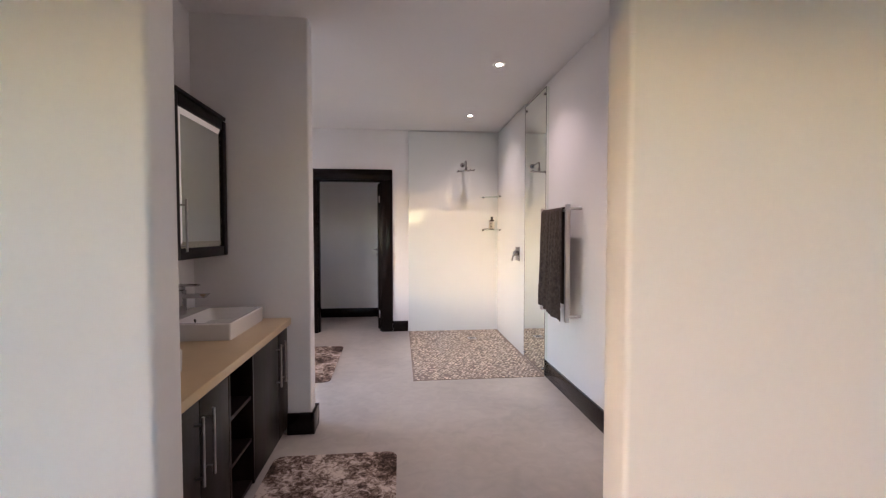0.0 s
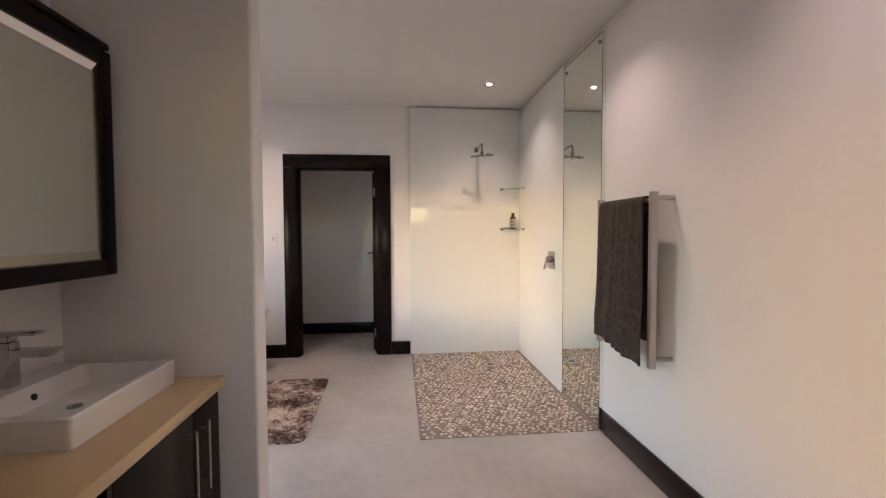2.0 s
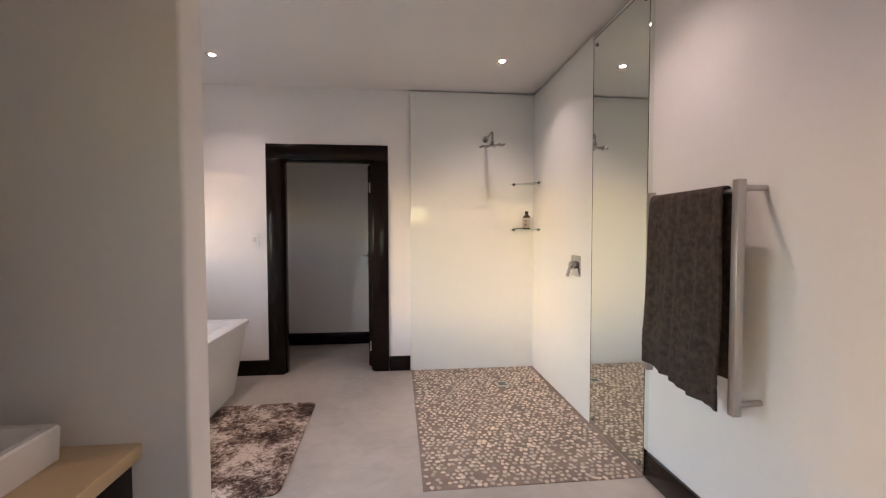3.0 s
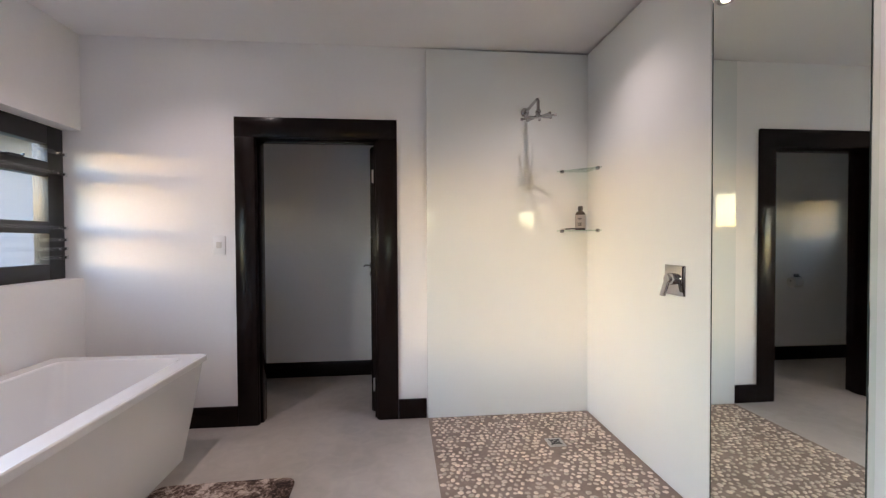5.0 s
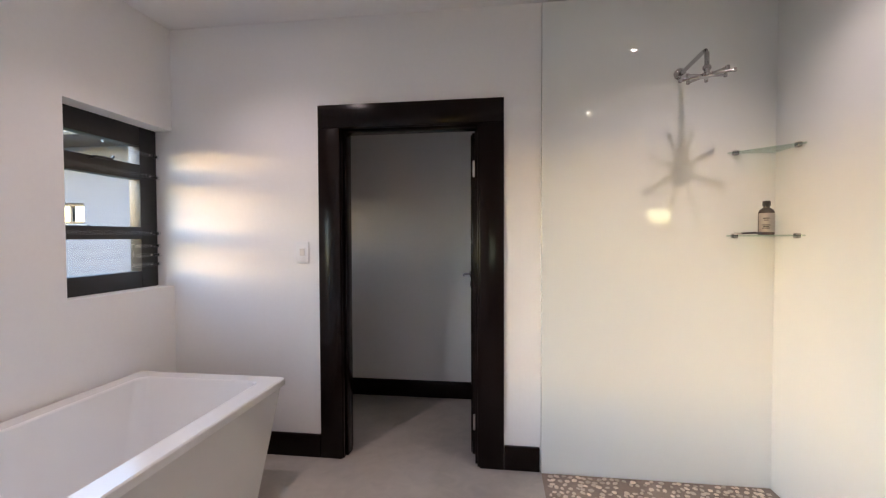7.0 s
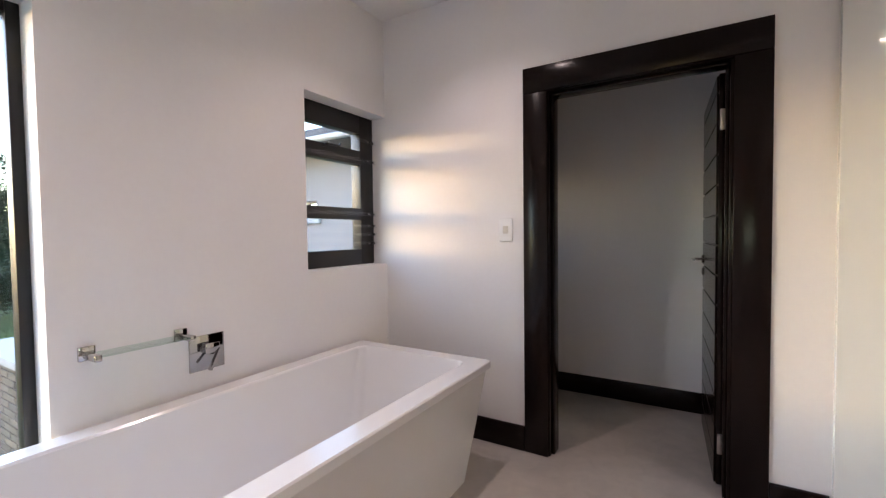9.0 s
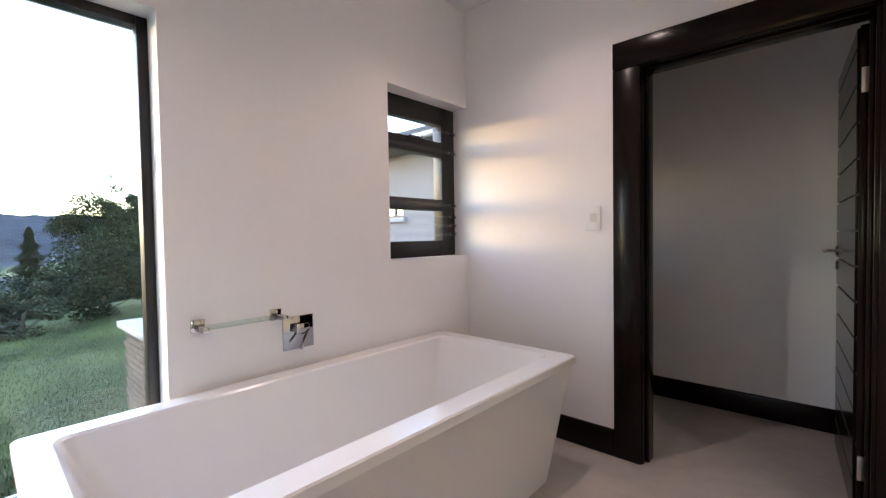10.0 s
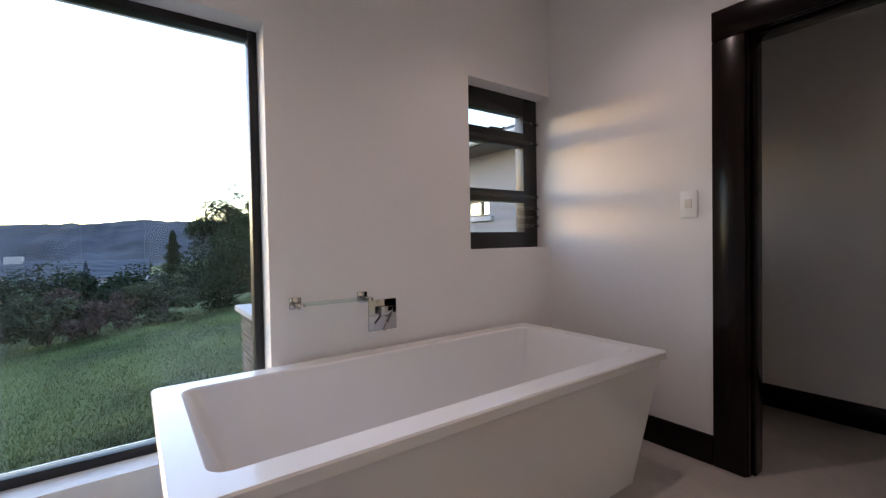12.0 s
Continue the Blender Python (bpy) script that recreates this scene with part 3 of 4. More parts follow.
sw = thing("light_switch", -1.22, YF, 1.30, "white square light switch beside the doorway", "light switch")
part("switch_plate", box(-1.262, -1.177, YF - 0.010, YF, 1.232, 1.368, 0.004), WHITEPLASTIC, sw)
part("rocker", box(-1.236, -1.203, YF - 0.015, YF - 0.0105, 1.28, 1.325, 0.003), PAPER, sw)
adopt(sw)
ph = thing("toilet_roll_holder", -1.41, 6.595, 0.87, "chrome toilet roll holder with a white roll", "paper holder")
part("holder_plate", box(-1.44, -1.38, 6.585, 6.595, 0.88, 0.94, 0.003), CHROME, ph)
part("holder_bar", rod([(-1.41, 6.587, 0.915), (-1.41, 6.54, 0.915), (-1.41, 6.54, 0.87), (-1.29, 6.54, 0.87)], 0.007), CHROME, ph)
part("paper_roll", lathe([(0.02, -0.05), (0.055, -0.05), (0.055, 0.05), (0.02, 0.05)], 24, pose(-1.35, 6.54, 0.855, 0, 90)), PAPER, ph)
adopt(ph)

# ---- vanity: three base units, worktop, two basins, taps ----
VX, VB = -0.605, -1.184


def handle(x, y, z0, z1, parent, name="handle"):
    bm = rod([(x + 0.03, y, z0), (x + 0.03, y, z1)], 0.006, 10)
    for zz in (z0 + 0.03, z1 - 0.03):
        rod([(x, y, zz), (x + 0.03, y, zz)], 0.0045, 8, bm=bm)
    part(name, bm, STEEL, parent, "brushed steel bar handle")


def base_unit(y0, y1, split, h0, h1):
    u = thing("vanity_cabinet", -0.9, (y0 + y1) / 2, 0, "dark wood vanity cabinet with two doors", "cabinet", "vanity base units")
    part("carcass", box(VB, VX - 0.022, y0 + 0.001, y1 - 0.001, 0.06, 0.742), CABINET, u, "", False)
    part("plinth", box(VB, VX - 0.07, y0 + 0.002, y1 - 0.002, 0.0, 0.0595), CABINET, u, "", False)
    for a, b, hy2 in ((y0, split, h0), (split, y1, h1)):
        d = part("door", box(VX - 0.021, VX, a + 0.002, b - 0.002, 0.062, 0.738, 0.002), CABINET, u)
        handle(VX, hy2, 0.412, 0.672, d)
    adopt(u)
    for c in u.children:
        for h in c.children:
            h.matrix_parent_inverse = Matrix.Identity(4)


base_unit(0.892, 1.535, 1.262, 1.222, 1.312)
base_unit(1.862, SY - 0.002, 2.30, 2.252, 2.35)
u = thing("vanity_shelf_unit", -0.9, 1.70, 0, "dark wood open shelf unit of the vanity", "cabinet", "vanity base units")
part("side_panel", box(VB, VX, 1.537, 1.556, 0.06, 0.742), CABINET, u, "", False)
part("side_panel", box(VB, VX, 1.841, 1.860, 0.06, 0.742), CABINET, u, "", False)
part("back_panel", box(VB, VB + 0.012, 1.5565, 1.8405, 0.06, 0.742), CABINET, u, "", False)
for zz in (0.062, 0.28, 0.50):
    part("shelf", box(VB + 0.0125, VX - 0.01, 1.5565, 1.8405, zz, zz + 0.018), CABINET, u, "", False)
part("plinth", box(VB, VX - 0.07, 1.537, 1.860, 0, 0.0595), CABINET, u, "", False)
adopt(u)
tagged(link("worktop", box(VB, -0.578, 0.890, SY - 0.001, 0.743, 0.785, 0.004, 2), STONE, None, "", True), "cream limestone vanity worktop", "worktop")


def basin(y0, y1):
    b = thing("basin", -0.95, (y0 + y1) / 2, 0.785, "white rectangular ceramic basin standing on the worktop", "basin", "vanity basins")
    x0, x1, z0, z1 = -1.175, -0.735, 0.786, 0.876
    part("bowl", loft([(x0 + 0.003, x1 - 0.003, y0 + 0.003, y1 - 0.003, 0.012, z0), (x0, x1, y0, y1, 0.012, z1 - 0.006), (x0 + 0.005, x1 - 0.005, y0 + 0.005, y1 - 0.005, 0.010, z1),
                       (x0 + 0.125, x1 - 0.022, y0 + 0.025, y1 - 0.025, 0.02, z1), (x0 + 0.130, x1 - 0.027, y0 + 0.03, y1 - 0.03, 0.02, z1 - 0.006),
                       (x0 + 0.15, x1 - 0.06, y0 + 0.07, y1 - 0.07, 0.03, z0 + 0.022), (x0 + 0.2, x1 - 0.12, y0 + 0.15, y1 - 0.15, 0.03, z0 + 0.018)], 4), CERAMIC, b)
    c = (y0 + y1) / 2
    part("overflow", lathe([(0.011, 0), (0.011, 0.004), (0.007, 0.005)], 16, pose(x0 + 0.1385, c, z1 - 0.035, 0, 80)), BLACKPLASTIC, b, "dark overflow hole")
    part("waste", lathe([(0.022, 0), (0.022, 0.005), (0.01, 0.007)], 16, pose(x0 + 0.26, c, z0 + 0.018)), CHROME, b)
    adopt(b)
    t = thing("basin_tap", x0 + 0.065, c, z1, "square chrome basin mixer tap", "tap", "basin taps")
    part("tap_body", box(x0 + 0.042, x0 + 0.088, c - 0.022, c + 0.022, z1, z1 + 0.145, 0.004), CHROME, t)
    part("spout", loft([(x0 + 0.08, x0 + 0.20, c - 0.02, c + 0.02, 0.006, z1 + 0.098), (x0 + 0.08, x0 + 0.222, c - 0.021, c + 0.021, 0.006, z1 + 0.122)]), CHROME, t)
    part("lever", box(x0 + 0.035, x0 + 0.165, c - 0.021, c + 0.021, z1 + 0.166, z1 + 0.178, 0.003), CHROME, t)
    part("cartridge", box(x0 + 0.044, x0 + 0.084, c - 0.019, c + 0.019, z1 + 0.1455, z1 + 0.1655, 0.003), CHROME, t)
    adopt(t)


basin(0.897, 1.425)
basin(1.915, 2.452)

# ---- mirror cabinet ----
CXF = -0.968
mc = thing("mirror_cabinet", -1.08, 1.70, 1.21, "dark wood wall cabinet with mirrored doors and open middle", "mirror cabinet")
part("carcass_side", box(VB, CXF - 0.025, 0.91, 0.93, 1.215, 2.06), CABINET, mc, "", False)
part("carcass_side", box(VB, CXF - 0.025, 2.480, 2.500, 1.215, 2.06), CABINET, mc, "", False)
for a in (1.585, 1.80):
    part("divider", box(VB, CXF - 0.025, a, a + 0.018, 1.234, 2.041), CABINET, mc, "", False)
part("top_panel", box(VB, CXF - 0.025, 0.91, 2.500, 2.042, 2.06), CABINET, mc, "", False)
part("bottom_panel", box(VB, CXF - 0.025, 0.91, 2.500, 1.215, 1.233), CABINET, mc, "", False)
part("back_panel", box(VB, VB + 0.01, 0.931, 2.479, 1.2335, 2.0415), CABINET, mc, "", False)
part("cornice", box(VB, CXF + 0.006, 0.91, 2.488, 2.0605, 2.083, 0.004), CABINET, mc)
for zz in (1.50, 1.78):
    part("glass_shelf", box(VB + 0.011, CXF - 0.04, 1.604, 1.799, zz, zz + 0.006), SHELFGLASS, mc, "clear glass shelf", False)


def mirror_door(y0, y1, hy2, wl):
    z0, z1 = 1.207, 2.055
    w = 0.058
    d = part("mirror_door", box(CXF - 0.0245, CXF, y0, y0 + wl, z0, z1, 0.004), CABINET, mc)
    part("stile", box(CXF - 0.0245, CXF, y1 - w, y1, z0, z1, 0.004), CABINET, d)
    part("rail", box(CXF - 0.0245, CXF, y0 + wl, y1 - w, z1 - w, z1, 0.004), CABINET, d)
    part("rail", box(CXF - 0.0245, CXF, y0 + wl, y1 - w, z0, z0 + w, 0.004), CABINET, d)
    a0, a1, c0, c1 = y0 + wl, y1 - w, z0 + w, z1 - w
    xm, e = CXF - 0.010, 0.036
    part("mirror_pane", box(xm - 0.006, xm, a0 + e, a1 - e, c0 + e, c1 - e), SILVER, d, "mirror pane", False)
    rim = bmesh.new()
    o = [rim.verts.new((xm - 0.004, y, z)) for y, z in ((a0, c0), (a1, c0), (a1, c1), (a0, c1))]
    i = [rim.verts.new((xm - 0.0002, y, z)) for y, z in ((a0 + e, c0 + e), (a1 - e, c0 + e), (a1 - e, c1 - e), (a0 + e, c1 - e))]
    for k in range(1, 3):
        rim.faces.new((o[k - 1], o[k], i[k], i[k - 1]))
    part("bevel_border", rim, FROST, d, "pale frosted mirror border", False)
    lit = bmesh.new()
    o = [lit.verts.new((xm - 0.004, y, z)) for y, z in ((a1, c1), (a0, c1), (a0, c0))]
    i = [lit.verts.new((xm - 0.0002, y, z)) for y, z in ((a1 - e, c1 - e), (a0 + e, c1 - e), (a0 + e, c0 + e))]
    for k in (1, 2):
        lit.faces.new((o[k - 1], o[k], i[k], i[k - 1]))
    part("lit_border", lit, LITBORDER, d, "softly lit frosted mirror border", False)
    handle(CXF, hy2, 1.25, 1.52, d)


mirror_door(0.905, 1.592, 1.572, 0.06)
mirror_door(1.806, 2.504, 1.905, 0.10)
adopt(mc)
pk = thing("soap_packet", -1.08, 1.66, 1.2335, "small green packet in the mirror cabinet", "packet")
part("packet_body", loft([(-0.03, 0.03, -0.035, 0.035, 0.008, 0), (-0.032, 0.032, -0.036, 0.036, 0.008, 0.09), (-0.02, 0.02, -0.036, 0.036, 0.006, 0.115)]), GREENSOAP, pk)


# ---- rugs ----
def rug(x0, x1, y0, y1, turn, label):
    r = loft([(-(x1 - x0) / 2, (x1 - x0) / 2, -(y1 - y0) / 2, (y1 - y0) / 2, 0.06, 0.001), (-(x1 - x0) / 2, (x1 - x0) / 2, -(y1 - y0) / 2, (y1 - y0) / 2, 0.06, 0.009),
              (-(x1 - x0) / 2 + 0.006, (x1 - x0) / 2 - 0.006, -(y1 - y0) / 2 + 0.006, (y1 - y0) / 2 - 0.006, 0.055, 0.013)], 6)
    ob = tagged(link("bath_rug", r, RUG, None, "", True), label, "rug", "bath rugs")
    ob.location, ob.rotation_euler = ((x0 + x1) / 2, (y0 + y1) / 2, 0), (0, 0, radians(turn))


rug(-0.60, 0.12, 0.98, 2.20, 0, "brown and cream distressed rug in front of the vanity")
rug(-1.235, -0.51, 3.50, 4.735, 1.5, "brown and cream distressed rug beside the bathtub")


# ---- downlights ----
def downlight(x, y):
    d = thing("downlight", x, y, CEIL, "round recessed ceiling downlight, lit", "downlight", "ceiling downlights")
    part("trim_ring", lathe([(0.031, 0.0), (0.047, 0.0), (0.049, -0.004), (0.044, -0.008), (0.035, -0.006), (0.0305, -0.003)], 24), STEEL, d)
    part("lamp_cup", lathe([(0.021, -0.0010), (0.030, -0.0010), (0.030, -0.0025), (0.021, -0.0020)], 20), BLACKPLASTIC, d, "dark reflector cup")
    part("lamp_lens", lathe([(0.0205, -0.002), (0.0205, -0.004), (0.016, -0.005)], 20), LAMPFACE, d, "glowing lens")
    l = new("downlight_lamp", bpy.data.lights.new("downlight_lamp", "SPOT"))
    l.data.energy, l.data.color, l.data.spot_size, l.data.spot_blend, l.data.shadow_soft_size = 15.0, (1.0, 0.86, 0.74), radians(126), 1.0, 0.012
    l.parent = d
    l.location = (0, 0, -0.014)


for x, y in ((0.97, 1.62), (0.97, 3.15), (0.98, 4.70), (-1.29, 4.80), (-1.29, 3.15)):
    downlight(x, y)


# ---- outdoors ----
def height(x, y):
    """Ground outside: a lawn that tilts down to the south, a valley, wooded hills beyond."""
    d = -x - 2.4
    lawn = -0.42 + 0.13 * (max(-25, min(9, y)) - 3.2) - 0.012 * max(0, min(d, 12))
    z = lawn
    if d > 11:
        z -= 0.16 * (d - 11) if d < 120 else 17.4 + 0.0 * d
    if d > 420:
        k = min(1.0, (d - 420) / 500)
        z += 62 * (k * k * (3 - 2 * k)) * (0.86 + 0.14 * math.sin(y * 0.004 + 1.1)) + 5 * noise.noise((x * 0.004, y * 0.009, 0)) + 3.5 * noise.noise((x * 0.01, y * 0.06, 3))
    return z


def sheet(xs, ys):
    bm = bmesh.new()
    g = [[bm.verts.new((x, y, height(x, y))) for y in ys] for x in xs]
    for p, q in zip(g, g[1:]):
        for j in range(len(ys) - 1):
            bm.faces.new((p[j], p[j + 1], q[j + 1], q[j]))
    return bm


def spread(lo, hi, n, power):
    return [lo + (hi - lo) * (i / n) ** power for i in range(n + 1)]


xs = [-2.405 - v for v in spread(0, 1500, 90, 3.0)]
half = spread(0, 1600, 150, 2.0)
ys = [3 - v for v in reversed(half[1:])] + [3 + v for v in half]
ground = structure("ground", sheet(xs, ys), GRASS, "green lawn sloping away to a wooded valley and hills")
ground.data.materials.append(HAZEHILL)
# beyond 60 m the ground takes the haze-tinted colour, save one grass strip
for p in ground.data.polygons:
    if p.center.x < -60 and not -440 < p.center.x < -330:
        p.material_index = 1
outer = bmesh.new()
box(-2.404, 400, -300, 300, -3.2, -3.0, bm=outer)
structure("ground_east", outer, GRASS, "ground under and behind the house", False)

blades_v, blades_f = [], []
rng = random.Random(4)
for i in range(90000):
    x = -2.5 - 9.5 * rng.random() ** 1.5
    y = 3.2 + (rng.random() - 0.62) * (2.5 + 1.0 * (-x - 2.4))
    z = height(x, y)
    a, h, w = rng.random() * math.tau, 0.015 + 0.03 * rng.random(), 0.004
    lean = rng.uniform(-0.02, 0.02)
    k = len(blades_v)
    blades_v += [(x - w * math.cos(a), y - w * math.sin(a), z - 0.003), (x + w * math.cos(a), y + w * math.sin(a), z - 0.003), (x + lean, y + lean, z + h)]
    blades_f.append((k, k + 1, k + 2))
me = bpy.data.meshes.new("lawn_grass")
me.from_pydata(blades_v, [], blades_f)
me.materials.append(BLADES)
tagged(new("lawn_grass", me), "short uneven lawn grass", "grass", "", "stuff")


def leaves(centre, size, n, leaf, rng, flat=0.75, clumps=14, clump=(0.22, 0.48)):
    """Leaf cards of small size gathered in clumps within an ellipsoid."""
    cs = []
    while len(cs) < clumps:
        v = Vector((rng.uniform(-1, 1), rng.uniform(-1, 1), rng.uniform(-1, 1)))
        if 0.25 < v.length < 1:
            cs.append((v, rng.uniform(*clump)))
    vs, fs = [], []
    for i in range(n):
        c, r = cs[rng.randrange(clumps)]
        d = Vector((rng.gauss(0, 1), rng.gauss(0, 1), rng.gauss(0, 1))).normalized() * r * rng.random() ** 0.4
        p = Vector(centre) + Vector(((c.x + d.x) * size[0], (c.y + d.y) * size[1], (c.z + d.z) * size[2]))
        u = Vector((rng.gauss(0, 1), rng.gauss(0, 1), rng.gauss(0, 0.6))).normalized() * leaf * rng.uniform(0.6, 1.4)
        w = u.cross(Vector((rng.gauss(0, 1), rng.gauss(0, 1), rng.gauss(0, 1)))).normalized() * leaf * 0.45
        k = len(vs)
        vs += [p - u, p + w, p + u, p - w]
        fs.append((k, k + 1, k + 2, k + 3))
    return vs, fs


def plant(name, x, y, size, n, leaf, mat, label, category, group, seed, trunk=0.0, clumps=14, base=None, clump=(0.22, 0.48)):
    rng = random.Random(seed)
    z0 = height(x, y) if base is None else base
    top = thing(name, x, y, z0, label, category, group)
    tr = bmesh.new()
    rod([(0, 0, -0.2), (0.05 * trunk, 0, trunk * 0.5 + 0.1), (0, 0.05, trunk + size[2] * 0.9)], 0.02 * size[2] + 0.02, 7, bm=tr)
    for k in range(6):
        a = k * 1.05 + rng.random()
        rod([(0, 0, trunk * 0.6 + 0.1 * k * size[2]), (size[0] * 0.6 * math.cos(a), size[1] * 0.6 * math.sin(a), trunk + size[2] * rng.uniform(0.4, 1.3))], 0.008 * size[2] + 0.006, 5, bm=tr)
    part("trunk", tr, BARK, top, "brown trunk and limbs")
    vs, fs = leaves((0, 0, trunk + size[2]), size, n, leaf, rng, clumps=clumps, clump=clump)
    me = bpy.data.meshes.new("crown")
    me.from_pydata(vs, [], fs)
    me.materials.append(mat)
    c = new("crown", me)
    c.parent = top
    return top


rng = random.Random(11)
# hedge of shrubs along the edge of the lawn
for i in range(15):
    y = -4.5 + i * 1.05 + rng.uniform(-0.3, 0.3)
    x = -10.2 - rng.uniform(0, 1.1) - 0.2 * (y - 2)
    s = rng.uniform(0.75, 1.2)
    m = (LEAFPALE, LEAF, LEAFPALE, LEAFDRY)[i % 4]
    lab = {"grey_green_foliage": "grey-green bushy shrub at the lawn's edge", "dark_foliage": "dark green dense shrub at the lawn's edge", "brown_dry_foliage": "brownish dry shrub at the lawn's edge"}[m.name]
    plant("shrub", x, y, (0.9 * s, 0.85 * s, 0.62 * s), 5200, 0.036, m, lab, "shrub", "shrubs along the lawn", 100 + i)
# dense taller bushes behind them
for i in range(32):
    y = -8 + i * 0.68 + rng.uniform(-0.4, 0.4)
    x = -14.2 - rng.uniform(0, 4.5)
    s = rng.uniform(1.15, 1.6)
    plant("bush", x, y, (1.5 * s, 1.4 * s, 1.0 * s), 12000, 0.052, LEAF, "dark green dense bush beyond the lawn", "bush", "bushes beyond the lawn", 200 + i, base=-2.4 + 0.06 * (y - 3))
# tall trees
for i, (x, y, s, t) in enumerate(((-30, 9.6, 2.2, 3.0), (-27, 7.6, 1.9, 1.9), (-31, 11.6, 2.4, 3.0), (-26, 9.4, 1.8, 2.1), (-23, 7.6, 1.5, 1.0))):
    plant("tree", x, y, (1.2 * s, 1.1 * s, 1.05 * s), 16000, 0.06, LEAF, "tall dark tree with an open uneven crown", "tree", "trees beyond the lawn", 300 + i, trunk=t, clumps=40, base=-2.3, clump=(0.16, 0.34))


def conifer(x, y, z0, h, seed):
    rng = random.Random(seed)
    top = thing("conifer", x, y, z0, "dark pointed conifer rising above the bushes", "tree")
    part("trunk", rod([(0, 0, 0), (0, 0, h * 0.6), (0, 0, h * 0.98)], 0.09, 7), BARK, top)
    vs, fs = [], []
    for i in range(9000):
        k = rng.random() ** 0.75
        tier = 0.75 + 0.25 * math.cos(k * 60)
        r = (1 - k) * 0.36 * h * tier * rng.random() ** 0.35 + 0.05
        a = rng.random() * math.tau
        p = Vector((r * math.cos(a), r * math.sin(a), h * (0.1 + 0.9 * k) - 0.15 * r))
        u = Vector((math.cos(a), math.sin(a), -0.35 + rng.uniform(-0.3, 0.3))) * 0.12
        w = u.cross(Vector((0, 0, 1))).normalized() * 0.05
        n = len(vs)
        vs += [p - u, p + w, p + u, p - w]
        fs.append((n, n + 1, n + 2, n + 3))
    me = bpy.data.meshes.new("crown")
    me.from_pydata(vs, [], fs)
    me.materials.append(LEAF)
    new("crown", me).parent = top


conifer(-37, 5.6, -5.2, 7.4, 9)


# brick wing wall with a pale coping outside the large window
bw = thing("brick_wall", -3.4, 4.15, -0.6, "low brown brick garden wall with a pale coping", "garden wall")
core = part("core", box(-4.36, -2.41, 3.97, 4.45, -0.7, 0.535), MORTAR, bw, "", False)
cop = part("coping", box(-4.42, -2.41, 3.92, 4.50, 0.536, 0.585, 0.006), SLAB, bw, "pale coping slab")
brick_me = bpy.data.meshes.new("brick")
b2 = box(-0.105, 0.105, -0.012, 0.012, -0.020, 0.020, 0.003, 1)
b2.to_mesh(brick_me)
b2.free()
brick_me.materials.append(BRICK)
for r in range(24):
    for c in range(9):
        bx = -4.25 + c * 0.222 + (0.11 if r % 2 else 0)
        if bx > -2.52:
            continue
        o = new("brick", brick_me)
        o.parent = bw
        o.location = (bx, 3.966, 0.510 - r * 0.047)
    for c in range(2):
        o = new("brick", brick_me)
        o.parent = bw
        o.location, o.rotation_euler = (-4.364, 4.08 + c * 0.222 + (0.08 if r % 2 else 0), 0.510 - r * 0.047), (0, 0, radians(90))
adopt(bw)


# neighbouring wing of the house seen through the small window
wing = thing("house_wing", -9, 9.6, -1, "pale rendered house wing with dark eaves and a window", "house")
wb = box(-15, -8.12, 9.5, 9.8, -2, 3.0)
box(-7.15, -4.6, 9.5, 9.8, -2, 3.0, bm=wb)
box(-8.12, -7.15, 9.5, 9.8, -2, 1.65, bm=wb)
box(-8.12, -7.15, 9.5, 9.8, 2.02, 3.0, bm=wb)
part("wall", wb, RENDERED, wing, "", False)
part("wall_side", box(-4.6, -4.4, 9.5, 14, -2, 3.0), RENDERED, wing, "", False)
wf = bmesh.new()
for a in ((-8.12, -8.06, 1.65, 2.02), (-7.21, -7.15, 1.65, 2.02), (-8.06, -7.21, 1.65, 1.70), (-8.06, -7.21, 1.97, 2.02), (-7.52, -7.47, 1.70, 1.97)):
    box(a[0], a[1], 9.58, 9.64, a[2], a[3], bm=wf)
wn2 = part("window", wf, BLACKWOOD, wing, "dark framed window", False)
part("pane", box(-8.06, -7.21, 9.605, 9.615, 1.70, 1.97), PANE, wn2, "", False)
part("sill", box(-8.25, -7.02, 9.42, 9.5, 1.54, 1.65, 0.01), SLAB, wing, "pale window sill")
part("soffit", box(-15, -4.0, 8.75, 9.5, 2.99, 3.03), BLACKWOOD, wing, "dark soffit", False)
part("gutter", rod([(-15, 8.70, 3.05), (-4.0, 8.70, 3.05)], 0.06, 10), GUTTER, wing, "white gutter")
for k in range(9):
    part("gutter_bracket", rod([(-12 + k, 8.75, 3.04), (-12 + k, 8.77, 2.87)], 0.015, 6), GUTTER, wing)
rf = bmesh.new()
for k in range(26):
    y0, y1 = 8.68 + k * 0.2, 8.68 + (k + 1) * 0.2 + 0.03
    z0 = 3.09 + k * 0.075
    v = [rf.verts.new(p) for p in ((-15, y0, z0), (-3.95, y0, z0), (-3.95, y1, z0 + 0.07), (-15, y1, z0 + 0.07), (-15, y0, z0 + 0.03), (-3.95, y0, z0 + 0.03), (-3.95, y1, z0 + 0.09), (-15, y1, z0 + 0.09))]
    for f in ((0, 1, 2, 3), (4, 5, 6, 7), (0, 1, 5, 4), (1, 2, 6, 5), (3, 0, 4, 7)):
        rf.faces.new([v[i] for i in f])
part("roof", rf, ROOFTILE, wing, "grey tiled roof", False)
adopt(wing)


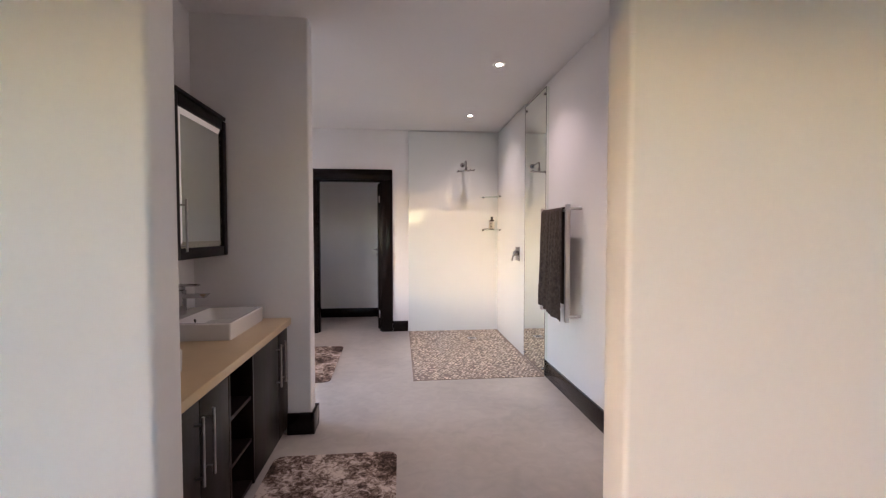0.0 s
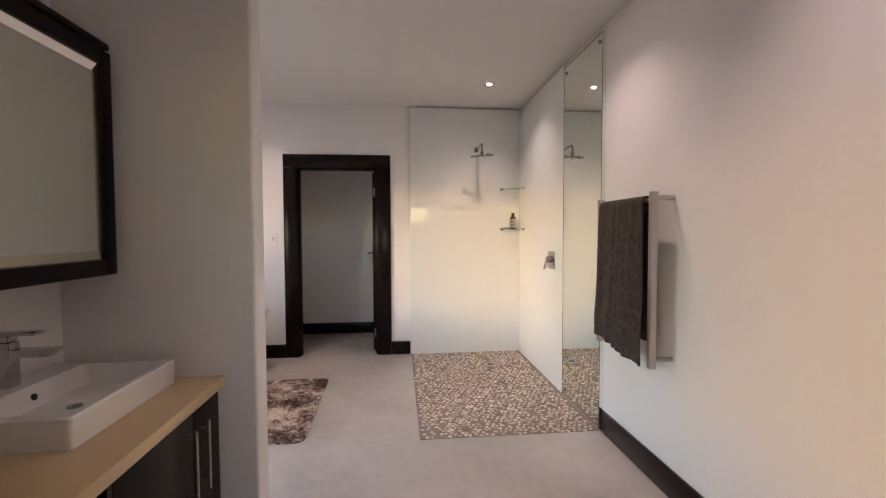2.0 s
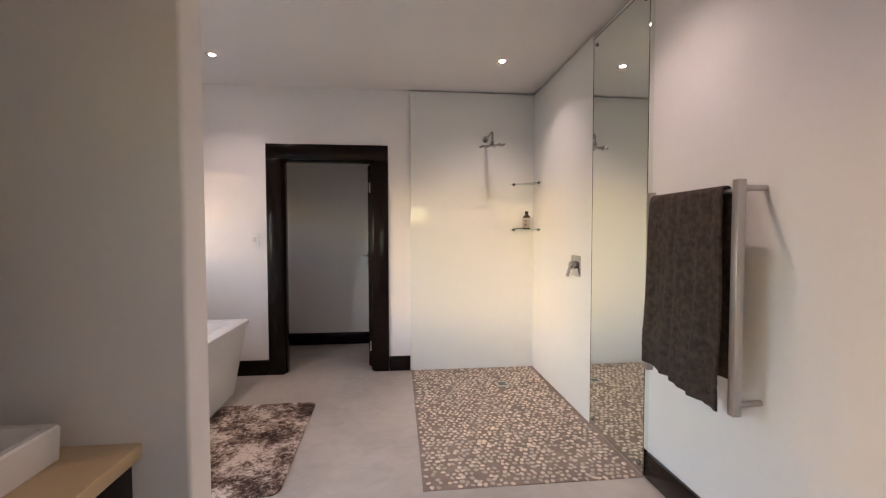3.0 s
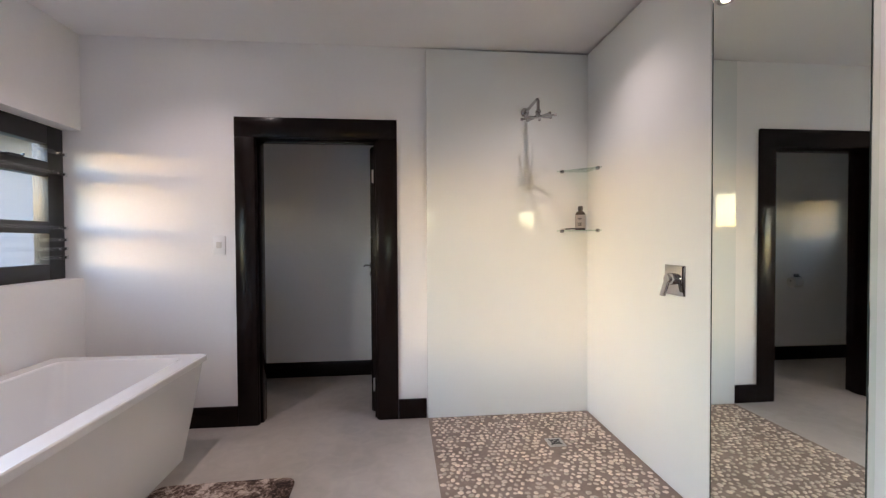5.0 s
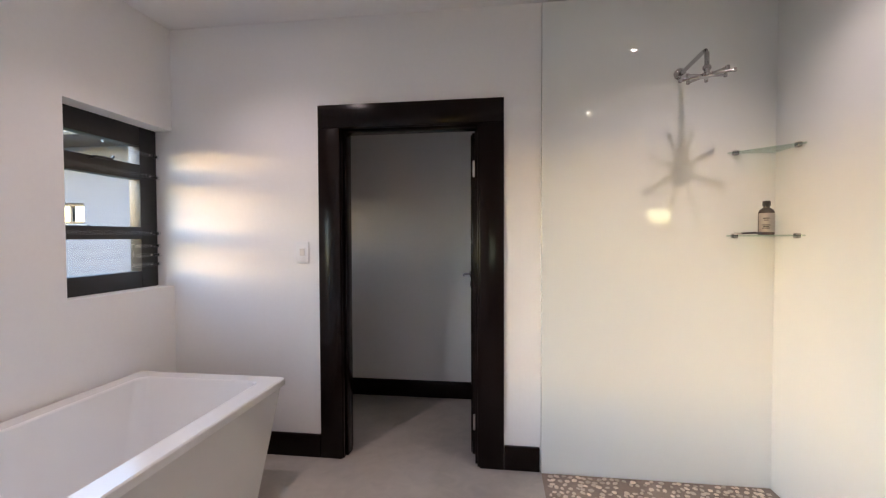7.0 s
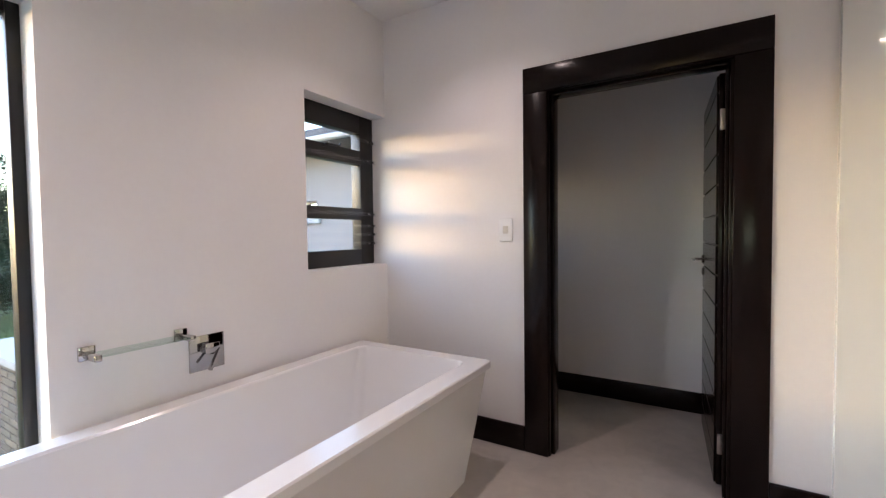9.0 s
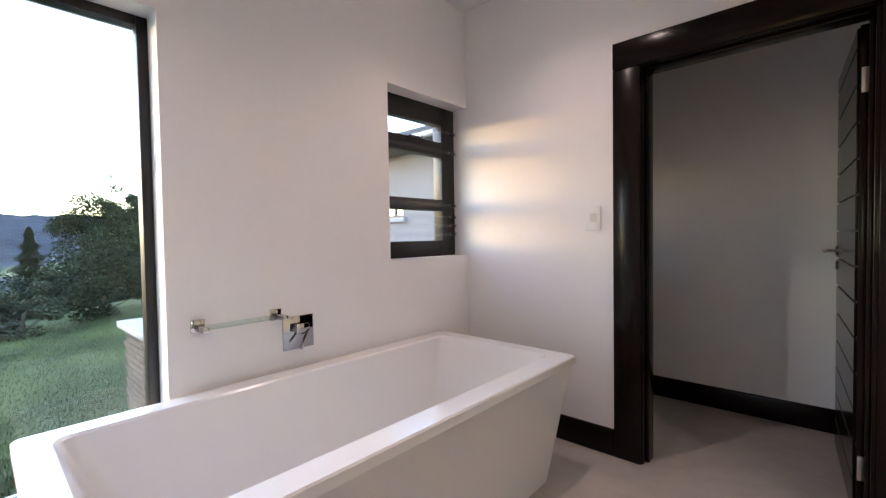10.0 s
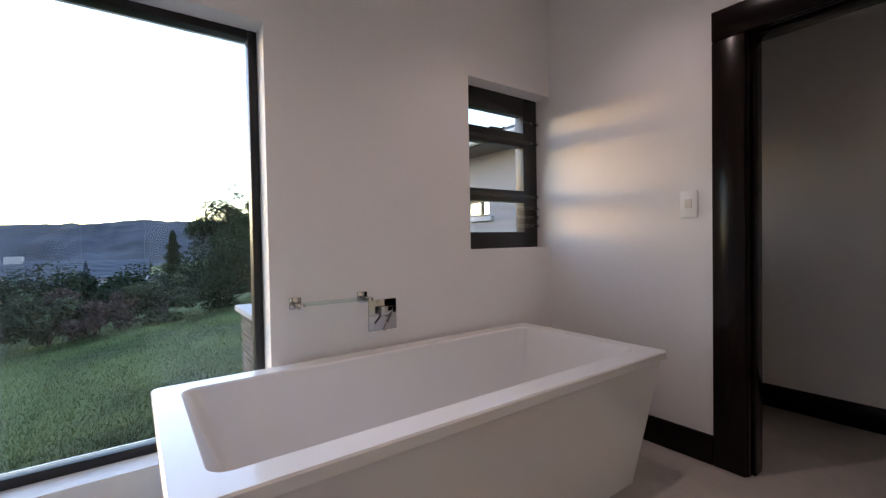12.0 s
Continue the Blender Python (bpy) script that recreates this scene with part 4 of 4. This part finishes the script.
# far house below the slope
def far_house(x, y, z, w, d, h, chimney, label):
    hs = thing("far_house", x, y, z - 4, label, "house", "houses in the valley")
    part("wall", box(-d / 2, d / 2, -w / 2, w / 2, 0, 4.0), RENDERED, hs, "", False)
    rb = bmesh.new()
    rows = 14
    for sgn in (1, -1):
        for k in range(rows):
            a, b = 1 - k / rows, 1 - (k + 1) / rows
            za, zb = 4 + h * k / rows, 4 + h * (k + 1) / rows
            q = [rb.verts.new(p) for p in ((sgn * (d / 2 + 0.6) * a, -w / 2 - 0.5, za), (sgn * (d / 2 + 0.6) * a, w / 2 + 0.5, za), (sgn * (d / 2 + 0.6) * b, w / 2 + 0.5, zb - 0.04), (sgn * (d / 2 + 0.6) * b, -w / 2 - 0.5, zb - 0.04))]
            rb.faces.new(q)
    part("roof", rb, ROOFTILE, hs, "blue-grey tiled roof", False)
    if chimney:
        cb = box(-0.4, 0.4, chimney - 0.7, chimney + 0.7, 4 + h * 0.4, 4 + h + 0.5, 0.04)
        part("chimney", cb, RENDERED, hs, "white chimney", False)
    hs.rotation_euler = (0, 0, radians(-4))


far_house(-62, -8.5, -2.9, 14, 8, 2.6, 1.8, "house with blue-grey tiled roof and white chimney")
far_house(-85, -1.0, -3.6, 12, 8, 2.6, 0, "house with a low blue-grey tiled roof")

# ---- shower floor: pebbles set in grout ----
PX0, PX1, PY0, PY1 = GX0 + 0.003, 1.4895, 3.47, 5.463
bed = structure("shower_floor", box(PX0, PX1, PY0, PY1, -0.05, 0.005), GROUT, "shower floor of cream pebbles in brown grout", False)
rng = random.Random(21)


def pebble_mesh(k):
    r2 = random.Random(50 + k)
    n = 9
    prof = [(1.0, -0.003), (0.93, 0.0022), (0.6, 0.0042)]
    radii = [1 + r2.uniform(-0.12, 0.12) for _ in range(n)]
    e = r2.uniform(0.66, 0.95)
    vs = [(0.0165 * f * radii[j] * math.cos(j * math.tau / n), 0.0165 * f * e * radii[j] * math.sin(j * math.tau / n), z) for f, z in prof for j in range(n)]
    fs = [(a * n + j, a * n + (j + 1) % n, (a + 1) * n + (j + 1) % n, (a + 1) * n + j) for a in range(2) for j in range(n)]
    fs.append(tuple(2 * n + j for j in range(n)))
    return vs, fs


shapes = [pebble_mesh(k) for k in range(8)]
pmeshes = []
for vs, fs in shapes:
    me = bpy.data.meshes.new("pebble")
    me.from_pydata(vs, [], fs)
    me.materials.append(PEBBLE)
    for p in me.polygons:
        p.use_smooth = True
    pmeshes.append(me)
spots = []
step = 0.0375
ny, nx = int((PY1 - PY0) / step), int((PX1 - PX0) / step)
for i in range(ny):
    for j in range(nx):
        x = PX0 + (j + 0.5 + (0.25 if i % 2 else -0.25)) * step + rng.uniform(-0.009, 0.009)
        y = PY0 + (i + 0.5) * step + rng.uniform(-0.009, 0.009)
        if PX0 + 0.016 < x < PX1 - 0.016 and rng.random() < 0.88 and max(abs(x - 1.056), abs(y - 4.98)) > 0.072:
            spots.append((x, y, rng.uniform(0, math.tau), rng.uniform(0.72, 1.12), rng.randrange(8)))
rest_v, rest_f = [], []
near = 0
for x, y, a, s, k in spots:
    if near < 300:
        o = new("pebble", pmeshes[k])
        o.parent = bed
        o.location, o.rotation_euler, o.scale = (x, y, 0.005), (0, 0, a), (s, s, 1)
        near += 1
    else:
        n0 = len(rest_v)
        ca, sa = math.cos(a) * s, math.sin(a) * s
        rest_v += [(x + vx * ca - vy * sa, y + vx * sa + vy * ca, 0.005 + vz) for vx, vy, vz in shapes[k][0]]
        rest_f += [tuple(n0 + i for i in f) for f in shapes[k][1]]
me = bpy.data.meshes.new("pebbles")
me.from_pydata(rest_v, [], rest_f)
me.materials.append(PEBBLE)
for p in me.polygons:
    p.use_smooth = True
o = new("pebbles", me)
o.parent = bed
tagged(o, "cream pebbles set in grout", "", "", "stuff")
